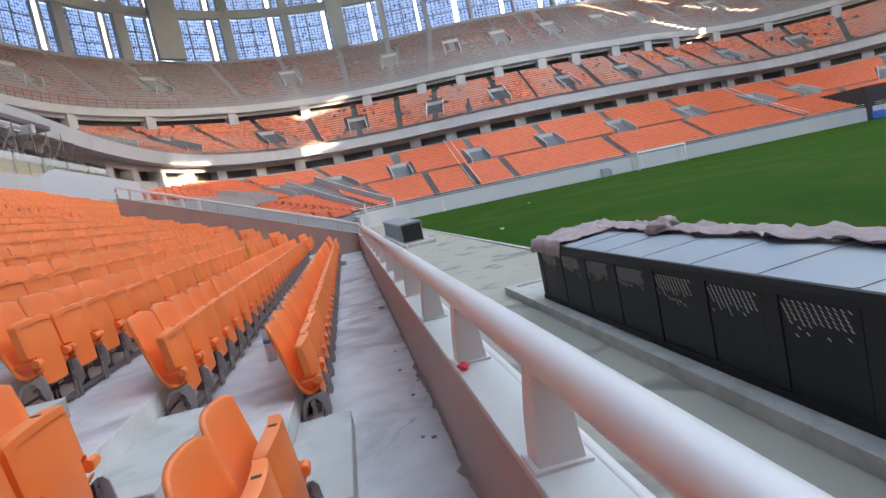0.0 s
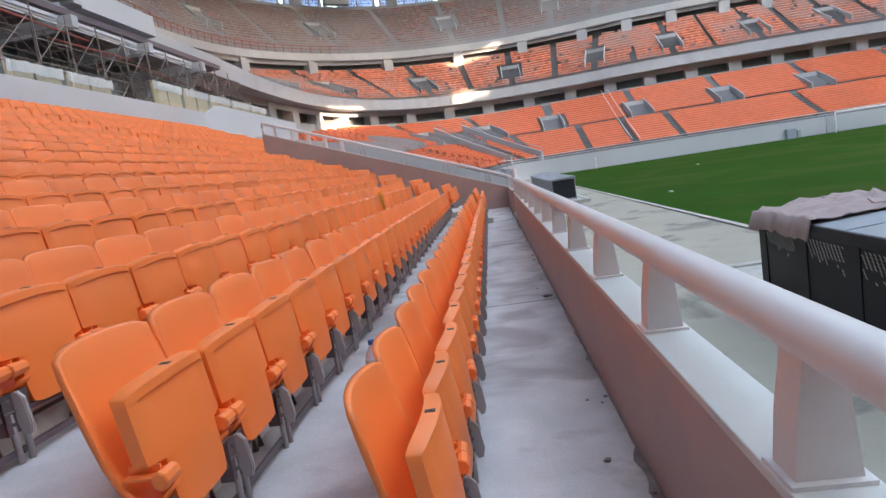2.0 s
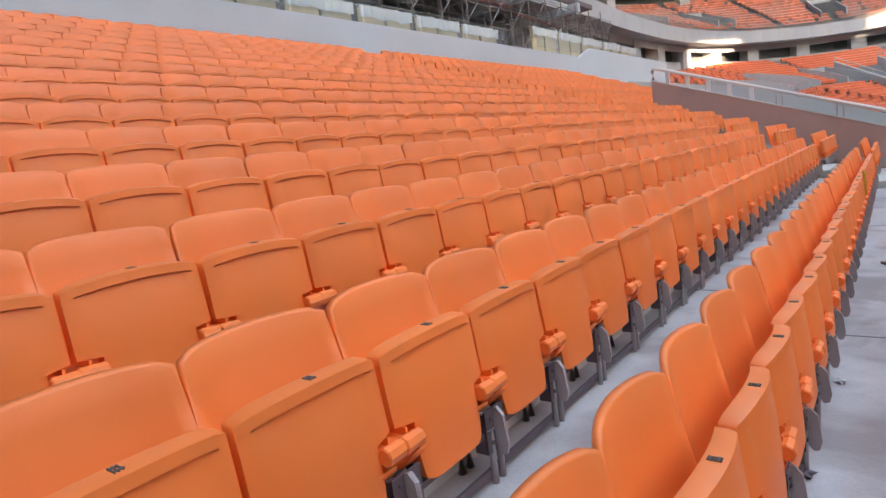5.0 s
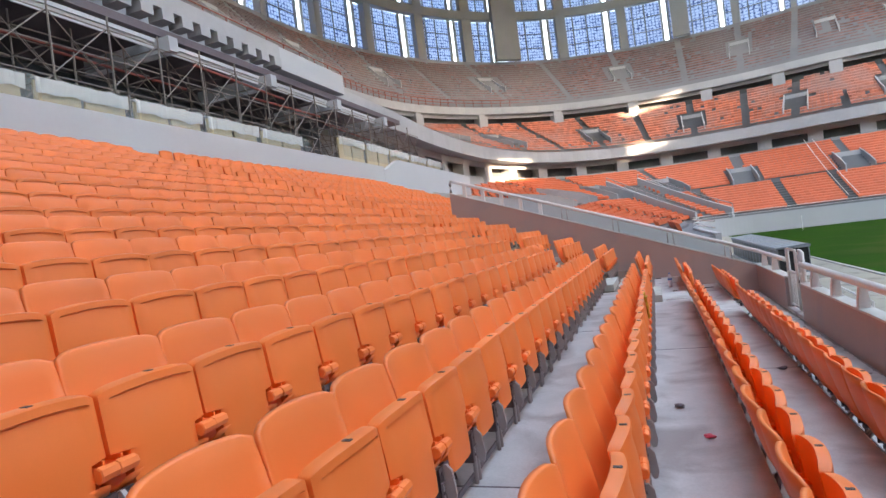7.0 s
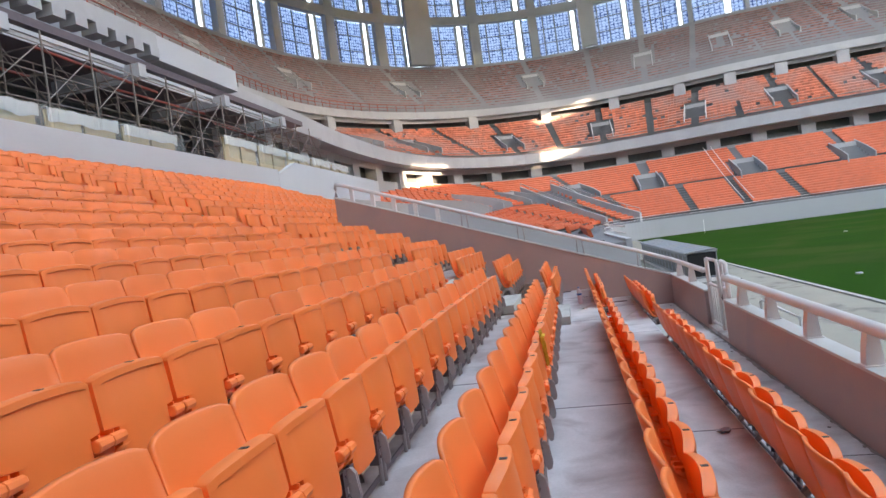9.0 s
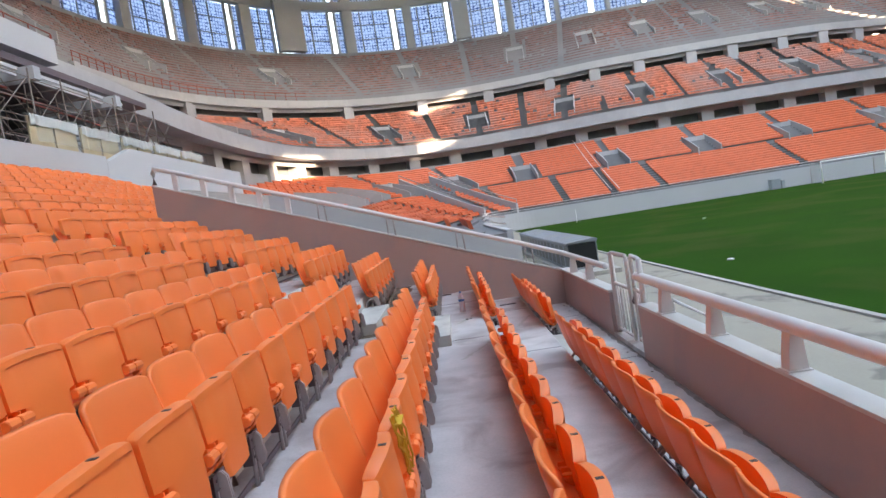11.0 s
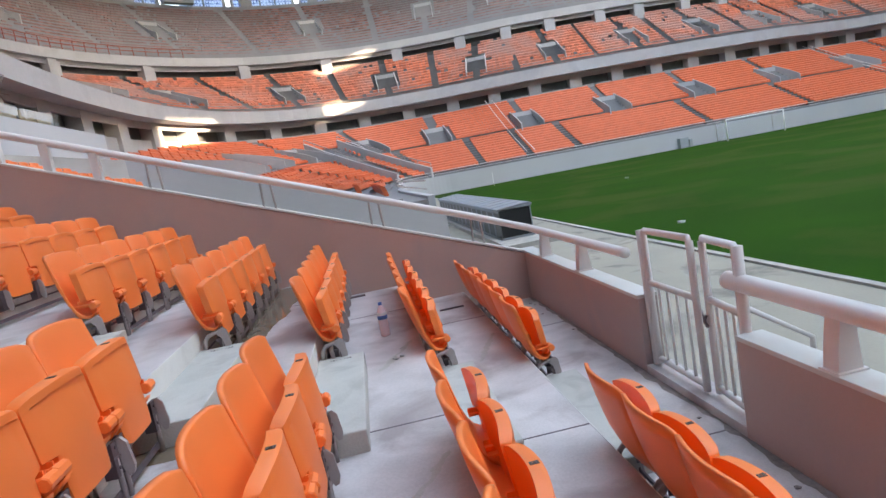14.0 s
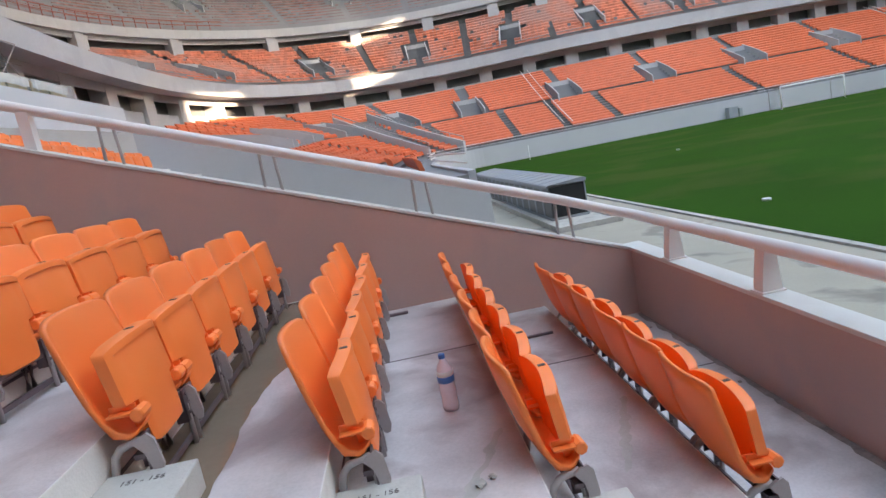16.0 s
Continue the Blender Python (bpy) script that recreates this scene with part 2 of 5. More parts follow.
def tube(bm, points, radius, sides=10, caps=True):
    """A tube along points."""
    points = [Vector(p) for p in points]
    rings = []
    for i, p in enumerate(points):
        a = points[max(0, i - 1)]
        b = points[min(len(points) - 1, i + 1)]
        way = (b - a).normalized()
        side = way.cross(Vector((0, 0, 1)))
        if side.length < 0.05:
            side = way.cross(Vector((1, 0, 0)))
        side.normalize()
        up = side.cross(way)
        rings.append([bm.verts.new(p + radius * (math.cos(t) * side + math.sin(t) * up)) for t in (2 * math.pi * k / sides for k in range(sides))])
    for r, s in zip(rings, rings[1:]):
        for k in range(sides):
            bm.faces.new((r[k], r[(k + 1) % sides], s[(k + 1) % sides], s[k]))
    if caps:
        bm.faces.new(rings[0][::-1])
        bm.faces.new(rings[-1])
    return bm


def prism(bm, outline, y0, y1):
    """An outline in x, z drawn out along y."""
    a = [bm.verts.new((x, y0, z)) for x, z in outline]
    b = [bm.verts.new((x, y1, z)) for x, z in outline]
    n = len(outline)
    bm.faces.new(a)
    bm.faces.new(b[::-1])
    for i in range(n):
        bm.faces.new((a[i], b[i], b[(i + 1) % n], a[(i + 1) % n]))
    return bm


def slab_mesh(verts, faces, name, mat):
    me = bpy.data.meshes.new(name)
    me.from_pydata(verts, [], faces)
    me.materials.append(mat)
    me.update()
    return me

# ---- the near stand: treads, steps, walls ----
PITCH, WALL_TOP = 0.79, 1.0
ROWS, LOW_ROWS = 18, 9


def riser_x(k):
    """The face between tread k and tread k + 1."""
    return -0.88 - PITCH * (k - 1)


def tread_z(k):
    return 0.375 + 0.25 * (k - 1) + 0.002 * (k - 1) * max(0, k - 2)



AISLES = ((-17.85, -16.65), (-4.45, -3.0))
TUNNEL_WALL_Y = 12.0

for k in range(1, ROWS + 1):
    x1 = 0.0 if k == 1 else riser_x(k - 1)
    x0 = riser_x(k)
    y1 = 0.0 if k <= LOW_ROWS else 26.0
    bm = boxes((x0, x1, -45.0, y1, tread_z(k) - 0.5, tread_z(k)))
    tagged(new("tread_row", finish(bm, "tread", M_CONC)), "grey concrete seating tread with dust and stains", "floor", "terrace treads", "structure")
for k in range(1, ROWS):
    y1 = 0.0 if k < LOW_ROWS else 26.0
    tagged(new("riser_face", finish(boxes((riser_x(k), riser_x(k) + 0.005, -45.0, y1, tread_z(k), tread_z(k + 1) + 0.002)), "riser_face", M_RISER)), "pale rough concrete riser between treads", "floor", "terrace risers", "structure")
# ground under the stand
tagged(new("stand_base", finish(boxes((-30.0, 0.2, -45.0, 0.19, -0.9, -0.4)), "base", M_CONC)), "grey concrete base below the terrace", "floor", "", "structure")

# parapet in two lengths, with the gate opening between them
for name, a, b in (("parapet_near", -45.0, -4.33), ("parapet_far", -3.13, 0.2)):
    tagged(new(name, finish(boxes((0.0, 0.155, a, b, -0.75, WALL_TOP - 0.03)), name, M_MAUVE)), "low mauve-grey painted parapet wall along the front row", "wall", "", "structure")
    tagged(new("coping", finish(boxes((-0.006, 0.165, a, b + 0.004, WALL_TOP - 0.03, WALL_TOP), bevel=0.004), "coping", M_COPING)), "white painted top of the parapet", "wall", "", "structure")
tagged(new("gate_sill", finish(boxes((0.0, 0.21, -4.33, -3.13, -0.75, 0.44)), "sill", M_CONC)), "dusty concrete sill under the gate", "wall", "", "structure")


def sloped_wall(name, y0, y1, outline, mat, label):
    bm = bmesh.new()
    prism(bm, outline, y0, y1)
    ob = new(name, finish(bm, name, mat))
    return tagged(ob, label, "wall", "", "structure")


sloped_wall("wing_wall", 0.0, 0.2, [(0.212, -0.75), (0.212, 0.965), (0.0, 0.965), (-7.25, 3.70), (-7.25, -0.75)], M_MAUVE, "mauve-grey painted side wall rising with the rows")
sloped_wall("wing_coping", -0.008, 0.208, [(0.0, 0.976), (0.0, 1.0), (-7.26, 3.725), (-7.26, 3.70)], M_COPING, "white painted top of the sloping side wall")
sloped_wall("tunnel_wall", TUNNEL_WALL_Y, TUNNEL_WALL_Y + 0.25, [(0.72, -0.75), (0.72, 0.76), (-4.93, 3.05), (-6.97, 3.80), (-8.7, 4.20), (-8.7, -0.75)], M_PAINT, "smooth grey wall on the far side of the entrance way")
sloped_wall("tunnel_wall_upper", TUNNEL_WALL_Y - 0.003, TUNNEL_WALL_Y + 0.25, [(-8.7, -0.75), (-8.7, 4.20), (-12.1, 4.98), (-12.1, -0.75)], M_COPING, "bright white upper length of the wall beyond the entrance way")
sloped_wall("row_ten_side", 0.0, 0.2, [(-7.27, -0.75), (-7.27, 2.2), (-8.0, 2.9), (-15.2, 5.5), (-15.2, -0.75)], M_PAINT, "grey wall below the upper rows")

# back wall of the lower bank
X_BACK = riser_x(ROWS)
BACK_Z = tread_z(ROWS)
b = boxes((X_BACK - 0.25, X_BACK, -45.0, 11.4, BACK_Z - 1.0, 6.55))
tagged(new("back_wall", finish(b, "back_wall", M_WHITE)), "white painted wall behind the last row", "wall", "", "structure")
# raised length with a sloping end
me_v = []
for x in (X_BACK - 0.24, X_BACK + 0.01):
    for y, z in ((11.4, BACK_Z - 1.0), (11.4, 6.35), (13.2, 7.05), (26.0, 7.05), (26.0, BACK_Z - 1.0)):
        me_v.append((x, y, z))
me_f = [(0, 1, 2, 3, 4), (9, 8, 7, 6, 5)] + [(i, i + 5, (i + 1) % 5 + 5, (i + 1) % 5) for i in range(5)]
tagged(new("back_wall_raised", slab_mesh(me_v, me_f, "back_wall_raised", M_WHITE)), "white painted wall with a sloping end", "wall", "", "structure")

# ---- pitch, apron ----
G = -0.75
tagged(new("ground", finish(boxes((-400, 500, -400, 500, G - 0.5, G - 0.02)), "ground", M_SAND)), "dusty ground round the stadium", "ground", "", "structure")
tagged(new("apron", finish(boxes((0.21, 5.6, -60, 61, G - 0.3, G)), "apron", M_SAND)), "dusty concrete apron with dark streaks beside the pitch", "pavement", "", "structure")
tagged(new("pitch", finish(boxes((5.6, 86, -53, 60.9, G - 0.3, G + 0.02)), "pitch", M_GRASS)), "mown green grass pitch", "grass", "", "structure")
tagged(new("pitch_kerb", finish(boxes((5.45, 5.6, -53, 60.9, G, G + 0.05)), "pitch_kerb", M_CONC_LIGHT)), "low pale kerb along the grass", "kerb", "", "structure")

# ---- the bowl ----
CX, CY = 44.8, 4.0
corner = [(-21.4, 4.0), (-21.4, 25.0), (-21.9, 42.0), (-20.8, 57.0), (-16.8, 69.0), (-9.0, 78.0), (1.0, 81.5), (12.0, 81.0), (24.0, 78.0), (36.0, 76.8), (CX, 76.5)]


def smooth_line(points, step=2.0):
    out = []
    n = len(points)
    for i in range(n - 1):
        p = [Vector(points[max(0, min(n - 1, j))]) for j in (i - 1, i, i + 1, i + 2)]
        m = max(2, int((p[2] - p[1]).length / step))
        for s in range(m):
            t = s / m
            out.append(0.5 * ((2 * p[1]) + (p[2] - p[0]) * t + (2 * p[0] - 5 * p[1] + 4 * p[2] - p[3]) * t * t + (3 * p[1] - p[0] - 3 * p[2] + p[3]) * t ** 3))
    out.append(Vector(points[-1]))
    return out


quarter = smooth_line([Vector(c) for c in corner])
right = [Vector((2 * CX - p.x, p.y)) for p in reversed(quarter[:-1])]
top_half = quarter + right
bottom_half = [Vector((p.x, 2 * CY - p.y)) for p in reversed(top_half[1:-1])]
RING = top_half + bottom_half
NR = len(RING)
NORMAL = []
for i in range(NR):
    d = (RING[(i + 1) % NR] - RING[i - 1]).normalized()
    NORMAL.append(Vector((-d.y, d.x)))


def ease(t):
    t = max(0.0, min(1.0, t))
    return t * t * (3 - 2 * t)


def set_back(i, u):
    """The upper gallery stands further back on the near side and swings in at the corner."""
    i = i % NR
    if not 0 < i < 40 or not 3.0 < u < 27.0:
        return 0.0
    most = 5.2 * ease(i / 8) * (1 - ease((i - 25) / 14))
    return most * ((u - 3.0) / 7.0 if u < 10 else (27.0 - u) / 17.0)


def at_ring(i, u, z):
    p = RING[i % NR] + NORMAL[i % NR] * (u + set_back(i, u))
    return (p.x, p.y, z)


def ring_index(x, y):
    return min(range(NR), key=lambda i: (RING[i] - Vector((x, y))).length)


I_SCAF = ring_index(-21.4, 24.0)
I_GAL = 21


def sweep(name, profile, i0, i1, mat, label, category, closed=False):
    """A closed outline in (offset, height) drawn round the bowl from station i0 to i1."""
    vs, fs = [], []
    n = len(profile)
    stations = range(i0, i1 + 1)
    for i in stations:
        vs += [at_ring(i, u, z) for u, z in profile]
    m = len(stations)
    for j in range(m - 1):
        for k in range(n):
            a, b2 = j * n + k, j * n + (k + 1) % n
            fs.append((a, b2, b2 + n, a + n))
    if not closed:
        fs += [tuple(range(n))[::-1], tuple((m - 1) * n + k for k in range(n))]
    ob = new(name, slab_mesh(vs, fs, name, mat))
    return tagged(ob, label, category, "", "structure")


def stepped(u0, z0, u1, z1, rows, depth=0.6, curve=0.0):
    out = []
    for r in range(rows):
        s0, s1 = r / rows, (r + 1) / rows
        h = z0 + (z1 - z0) * (s1 * (1 - curve) + s1 * s1 * curve)
        out += [(u0 + (u1 - u0) * s0, h), (u0 + (u1 - u0) * s1, h)]
    lo = [(u1, z1 - depth), (u0, z0 - depth)]
    return out + lo


FZ = 12.3
T1_ROWS, T2_ROWS, T3_ROWS = 26, 15, 20
# tier 1 of the end and far stands: the straight front of the end stands at y = 61


def front_point(i):
    """The point of the front wall line, a rectangle with small corners, nearest to station i."""
    p = RING[i % NR]
    r = 7.0
    hx, hy = 42.9 - r, 57.0 - r
    dx, dy = p.x - CX, p.y - CY
    cx, cy = max(-hx, min(hx, dx)), max(-hy, min(hy, dy))
    d = Vector((dx - cx, dy - cy))
    if d.length > 0.01:
        d.normalize()
    q = Vector((CX + cx + d.x * r, CY + cy + d.y * r))
    if q.x < 6:
        q.x -= 1.5 * (1 - ease((q.y - 28) / 18))
    return q


def tier1_at(i, s, lift=0.0):
    """The place at s in 0..1 from the front wall to the back of tier 1 at station i."""
    p, nrm = RING[i % NR], NORMAL[i % NR]
    near = (1 - ease((p.y - 30) / 38)) if p.x < CX else 0.0
    back = p + nrm * 1.6
    front = front_point(i)
    q = front.lerp(back, s)
    top = 9.95 - 3.2 * near
    return (q.x, q.y, 1.05 + (top - 1.05) * (0.85 * s + 0.15 * s * s) + lift)


def tier1_mesh(i0, i1):
    vs, fs = [], []
    n = 2 * T1_ROWS + 2
    for i in range(i0, i1 + 1):
        for r in range(T1_ROWS):
            hi = tier1_at(i, (r + 1) / T1_ROWS)
            lo2 = tier1_at(i, r / T1_ROWS)
            vs += [(lo2[0], lo2[1], hi[2]), hi]
        e, w = tier1_at(i, 1.0), tier1_at(i, 0.0)
        vs += [(e[0], e[1], G - 0.1), (w[0], w[1], G - 0.1)]
    m = i1 - i0 + 1
    for j in range(m - 1):
        for k in range(n):
            a, b2 = j * n + k, j * n + (k + 1) % n
            fs.append((a, b2, b2 + n, a + n))
    fs += [tuple(range(n))[::-1], tuple((m - 1) * n + k for k in range(n))]
    return vs, fs


A0, A1 = ring_index(-21.4, TUNNEL_WALL_Y + 1.0), NR + ring_index(-21.4, -52.0)
if A1 > NR + A0:
    A1 -= NR
v, f = tier1_mesh(A0, A1)
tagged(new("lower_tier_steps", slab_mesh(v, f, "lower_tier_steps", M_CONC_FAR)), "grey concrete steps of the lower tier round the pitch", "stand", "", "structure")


vs, fs = [], []
for i in range(A0, A1 + 1):
    p = front_point(i)
    d = (Vector(RING[i % NR]) - p).normalized()
    for off in (0.02, -0.23):
        for z in (G, 1.35):
            vs.append((p.x + d.x * off, p.y + d.y * off, z))
for j in range(A1 - A0):
    for a, b2 in ((0, 1), (1, 3), (3, 2), (2, 0)):
        fs.append((j * 4 + a, j * 4 + b2, j * 4 + b2 + 4, j * 4 + a + 4))
fs += [(0, 2, 3, 1), tuple((A1 - A0) * 4 + k for k in (0, 1, 3, 2))]
tagged(new("front_wall", slab_mesh(vs, fs, "front_wall", M_PAINT)), "long grey painted wall at the foot of the far stands", "wall", "", "structure")
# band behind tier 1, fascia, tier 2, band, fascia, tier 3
# both band walls are coloured dark in place of the shade inside the openings
sweep("concourse_wall", [(2.6, 5.5), (2.6, FZ + 0.1), (3.0, FZ + 0.1), (3.0, 5.5)], 0, NR, M_BAND, "concourse band behind the lower tier, dark for the unlit depth of its openings", "wall", True)
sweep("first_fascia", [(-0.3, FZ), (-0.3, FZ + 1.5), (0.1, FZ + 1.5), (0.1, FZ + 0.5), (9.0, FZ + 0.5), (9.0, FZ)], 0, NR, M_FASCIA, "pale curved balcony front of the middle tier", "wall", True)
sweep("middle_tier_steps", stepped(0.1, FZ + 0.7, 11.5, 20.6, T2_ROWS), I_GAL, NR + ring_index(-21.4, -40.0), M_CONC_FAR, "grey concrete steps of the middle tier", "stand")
sweep("second_band_wall", [(11.8, 18.5), (11.8, 23.2), (12.2, 23.2), (12.2, 18.5)], I_GAL, NR, M_BAND, "band behind the middle tier, dark for the unlit depth of its openings", "wall")
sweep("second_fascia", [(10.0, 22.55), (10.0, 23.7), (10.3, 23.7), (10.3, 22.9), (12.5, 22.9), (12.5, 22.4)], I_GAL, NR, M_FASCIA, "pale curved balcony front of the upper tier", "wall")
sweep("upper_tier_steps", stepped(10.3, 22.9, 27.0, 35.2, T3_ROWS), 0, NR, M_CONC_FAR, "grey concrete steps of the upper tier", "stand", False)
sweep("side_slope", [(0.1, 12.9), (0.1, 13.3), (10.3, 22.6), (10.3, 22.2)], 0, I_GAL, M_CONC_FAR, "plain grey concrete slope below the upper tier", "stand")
sweep("window_sill_band", [(27.0, 30.0), (27.0, 36.4), (28.0, 36.4), (28.0, 30.0)], 0, NR, M_CONC_FAR, "pale concrete band under the facade windows", "wall", True)
sweep("facade_ring_beam", [(27.0, 44.6), (27.0, 46.2), (28.2, 46.2), (28.2, 44.6)], 0, NR, M_FACADE_STEEL, "pale horizontal beam across the facade", "beam", True)
sweep("facade_upper_beam", [(27.0, 55.0), (27.0, 57.0), (28.2, 57.0), (28.2, 55.0)], 0, NR, M_FACADE_STEEL, "pale upper beam across the facade", "beam", True)
sweep("roof_ring", [(-12.0, 60.5), (-12.0, 62.0), (33.0, 62.0), (33.0, 60.5)], 0, NR, M_FASCIA, "pale roof deck over the upper tier", "roof", True)
# added blades, out of view: they stop low sun entering the roof opening
for n in range(14):
    thing("sun_baffle", boxes((-44 + 14 * n, -43.6 + 14 * n, -112, 122, 60.6, 64.8)), M_FASCIA, "unseen deep baffle added across the roof opening against low sun", "girder", "roof girders")
sweep("outer_wall", [(13.0, G), (13.0, 22.0), (13.5, 22.0), (13.5, G)], 0, NR, M_CONC_FAR, "grey concrete wall behind the stands", "wall", True)


# piers of the two bands
def pier(i, u0, u1, z0, z1, w, name, mat):
    c = RING[i % NR]
    nrm = NORMAL[i % NR]
    tan = Vector((nrm.y, -nrm.x))
    vs = []
    for z in (z0, z1):
        for u, s in ((u0, -w), (u1, -w), (u1, w), (u0, w)):
            p = c + nrm * (u + set_back(i, u)) + tan * s
            vs.append((p.x, p.y, z))
    return slab_mesh(vs, [(3, 2, 1, 0), (4, 5, 6, 7), (0, 1, 5, 4), (1, 2, 6, 5), (2, 3, 7, 6), (3, 0, 4, 7)], name, mat)


V0, V1 = ring_index(-21.4, 20.0), ring_index(111.0, -10.0)
for i in range(V0, V1, 3):
    tagged(new("concourse_pier", pier(i, 1.2, 2.6, 6.0, FZ, 0.9, "concourse_pier", M_FASCIA)), "pale square pier between concourse openings", "column", "concourse piers")
for i in range(I_GAL + 3, V1, 4):
    tagged(new("gallery_pier", pier(i, 10.2, 11.8, 19.5, 22.6, 0.85, "gallery_pier", M_FASCIA)), "pale square pier under the upper tier", "column", "gallery piers")
# low wall under the concourse openings
sweep("concourse_sill", [(1.62, 5.5), (1.62, 10.45), (1.85, 10.45), (1.85, 5.5)], V0, V1, M_FASCIA, "pale low wall under the concourse openings", "wall")
sweep("concourse_lintel", [(1.25, FZ - 0.7), (1.25, FZ), (1.5, FZ), (1.5, FZ - 0.7)], V0, V1, M_FASCIA, "pale lintel over the concourse openings", "wall")

sweep("gallery_lintel", [(10.6, 21.95), (10.6, 22.6), (10.9, 22.6), (10.9, 21.95)], I_GAL, V1, M_FASCIA, "grey lintel over the gallery openings", "wall")

# facade columns, and the cladding of each bay with its open gap
VIEW = Vector((-1.8, -12.0))


def facade_station(az):
    best, place = 9.0, 0.0
    for i10 in range(V0 * 4 - 200, V1 * 4):
        i, fr = i10 // 4, (i10 % 4) / 4
        q = Vector(at_ring(i, 27.6, 0)).lerp(Vector(at_ring(i + 1, 27.6, 0)), fr).xy - VIEW
        if q.y < 0 and az > -90:
            continue
        d = abs(math.degrees(math.atan2(q.x, q.y)) - az)
        if d < best:
            best, place = d, i10 / 4
    return place


COLS = [facade_station(az) for az in (-56.0, -48.5, -41.5, -35.8, -30.6, -25.5, -20.3, -15.6, -11.9, -6.2, -1.0, 4.0, 8.6, 13.0, 17.4, 21.6)]
while COLS[-1] < A0 + NR - 6:
    COLS.append(COLS[-1] + 5.5)


def facade_box(i_a, i_b, u0, u1, z0, z1, name, mat):
    def pt(st, u, z):
        i = math.floor(st)
        return tuple(Vector(at_ring(i, u, z)).lerp(Vector(at_ring(i + 1, u, z)), st - i))

    vs = [pt(st, u, z) for z in (z0, z1) for u, st in ((u0, i_a), (u1, i_a), (u1, i_b), (u0, i_b))]
    return slab_mesh(vs, [(3, 2, 1, 0), (4, 5, 6, 7), (0, 1, 5, 4), (1, 2, 6, 5), (2, 3, 7, 6), (3, 0, 4, 7)], name, mat)


for n, c in enumerate(COLS):
    wide = 0.48 if n == 8 else (0.40 if n == 11 else 0.2)
    u = 25.6 if n in (8, 11) else 27.1
    tagged(new("facade_column", facade_box(c - wide, c + wide, u, u + 1.3, 36.4, 60.5, "facade_column", M_FACADE_STEEL)), "wide pale grey facade pylon" if wide > 0.3 else "pale grey painted facade column", "column", "facade columns")


def unseen_side(st):
    x, y, _ = at_ring(math.floor(st), 27.6, 0)
    return (x > CX and y < 50) or y < -30


def slotted_wall(c, d, rnd):
    """An added, unseen length of wall that blocks the sun, with a few short wide slots that let streaks in."""
    wall = tagged(new("facade_wall", facade_box(c, d, 28.3, 28.6, 36.2, 44.0, "facade_wall", M_CONC_FAR)), "unseen wall added to block the sun, with short wide slots for streaks", "wall", "", "structure")
    z = 44.0
    here = at_ring(math.floor((c + d) / 2), 27.6, 0)
    # slots open mostly where their sun lands on the left corner
    chance = 0.85 if here[0] > CX and -62 < here[1] < -4 else 0.06
    for low, high in ((45.0, 48.0), (50.5, 54.5)):
        z0 = rnd.uniform(low, high)
        z1 = z0 + rnd.uniform(1.5, 2.4)
        a = c + (d - c) * rnd.uniform(0.05, 0.3)
        b2 = a + (d - c) * (rnd.uniform(0.4, 0.65) if rnd.random() < chance else 0.0)
        part("wall_band", facade_box(c, d, 28.3, 28.6, z, z0, "wall_band", M_CONC_FAR), None, wall)
        for p, q in ((c, a), (b2, d)):
            part("wall_band", facade_box(p, q, 28.3, 28.6, z0, z1, "wall_band", M_CONC_FAR), None, wall)
        z = z1
    part("wall_band", facade_box(c, d, 28.3, 28.6, z, 60.6, "wall_band", M_CONC_FAR), None, wall)


slot_rng = random.Random(3)
for c, d in zip(COLS, COLS[1:]):
    if unseen_side((c + d) / 2):
        slotted_wall(c, d, slot_rng)
        continue
    bay = tagged(new("facade_bay", facade_box(c + 0.25, d - 0.25, 28.45, 28.5, 36.2, 36.5, "facade_bay", M_FACADE_STEEL)), "tall facade bay of blue-white perforated cladding with an open gap", "facade", "facade bays", "structure")
    for z0, z1 in ((36.4, 44.6), (46.2, 54.9)):
        gap0, gap1 = c + (d - c) * 0.69, c + (d - c) * 0.80
        for a0, b0 in ((c + 0.2, gap0), (gap1, d - 0.2)):
            part("cladding_panel", facade_box(a0, b0, 28.35, 28.4, z0, z1, "cladding_panel", M_FACADE), None, bay)
            for zz in (z0 + 2.7, z0 + 5.5):
                part("cladding_rail", facade_box(a0, b0, 28.2, 28.3, zz, zz + 0.16, "cladding_rail", M_BAND), None, bay)
        for fr in (0.2, 0.41):
            mid = c + (d - c) * fr
            part("cladding_post", facade_box(mid - 0.03, mid + 0.03, 28.2, 28.3, z0, z1, "cladding_post", M_BAND), None, bay)
        for g in (gap0, gap1):
            part("gap_frame", facade_box(g - 0.05, g + 0.05, 28.0, 28.35, z0, z1, "gap_frame", M_FACADE_STEEL), None, bay)
# the side of the ring behind the walk is closed too, unseen, against the sun
A_BACK = [COLS[-1]]
while A_BACK[-1] < COLS[0] + NR - 4:
    A_BACK.append(A_BACK[-1] + 5.5)
for c, d in zip(A_BACK, A_BACK[1:]):
    slotted_wall(c, d, slot_rng)

# ---- far seats: too many to count, block by block ----


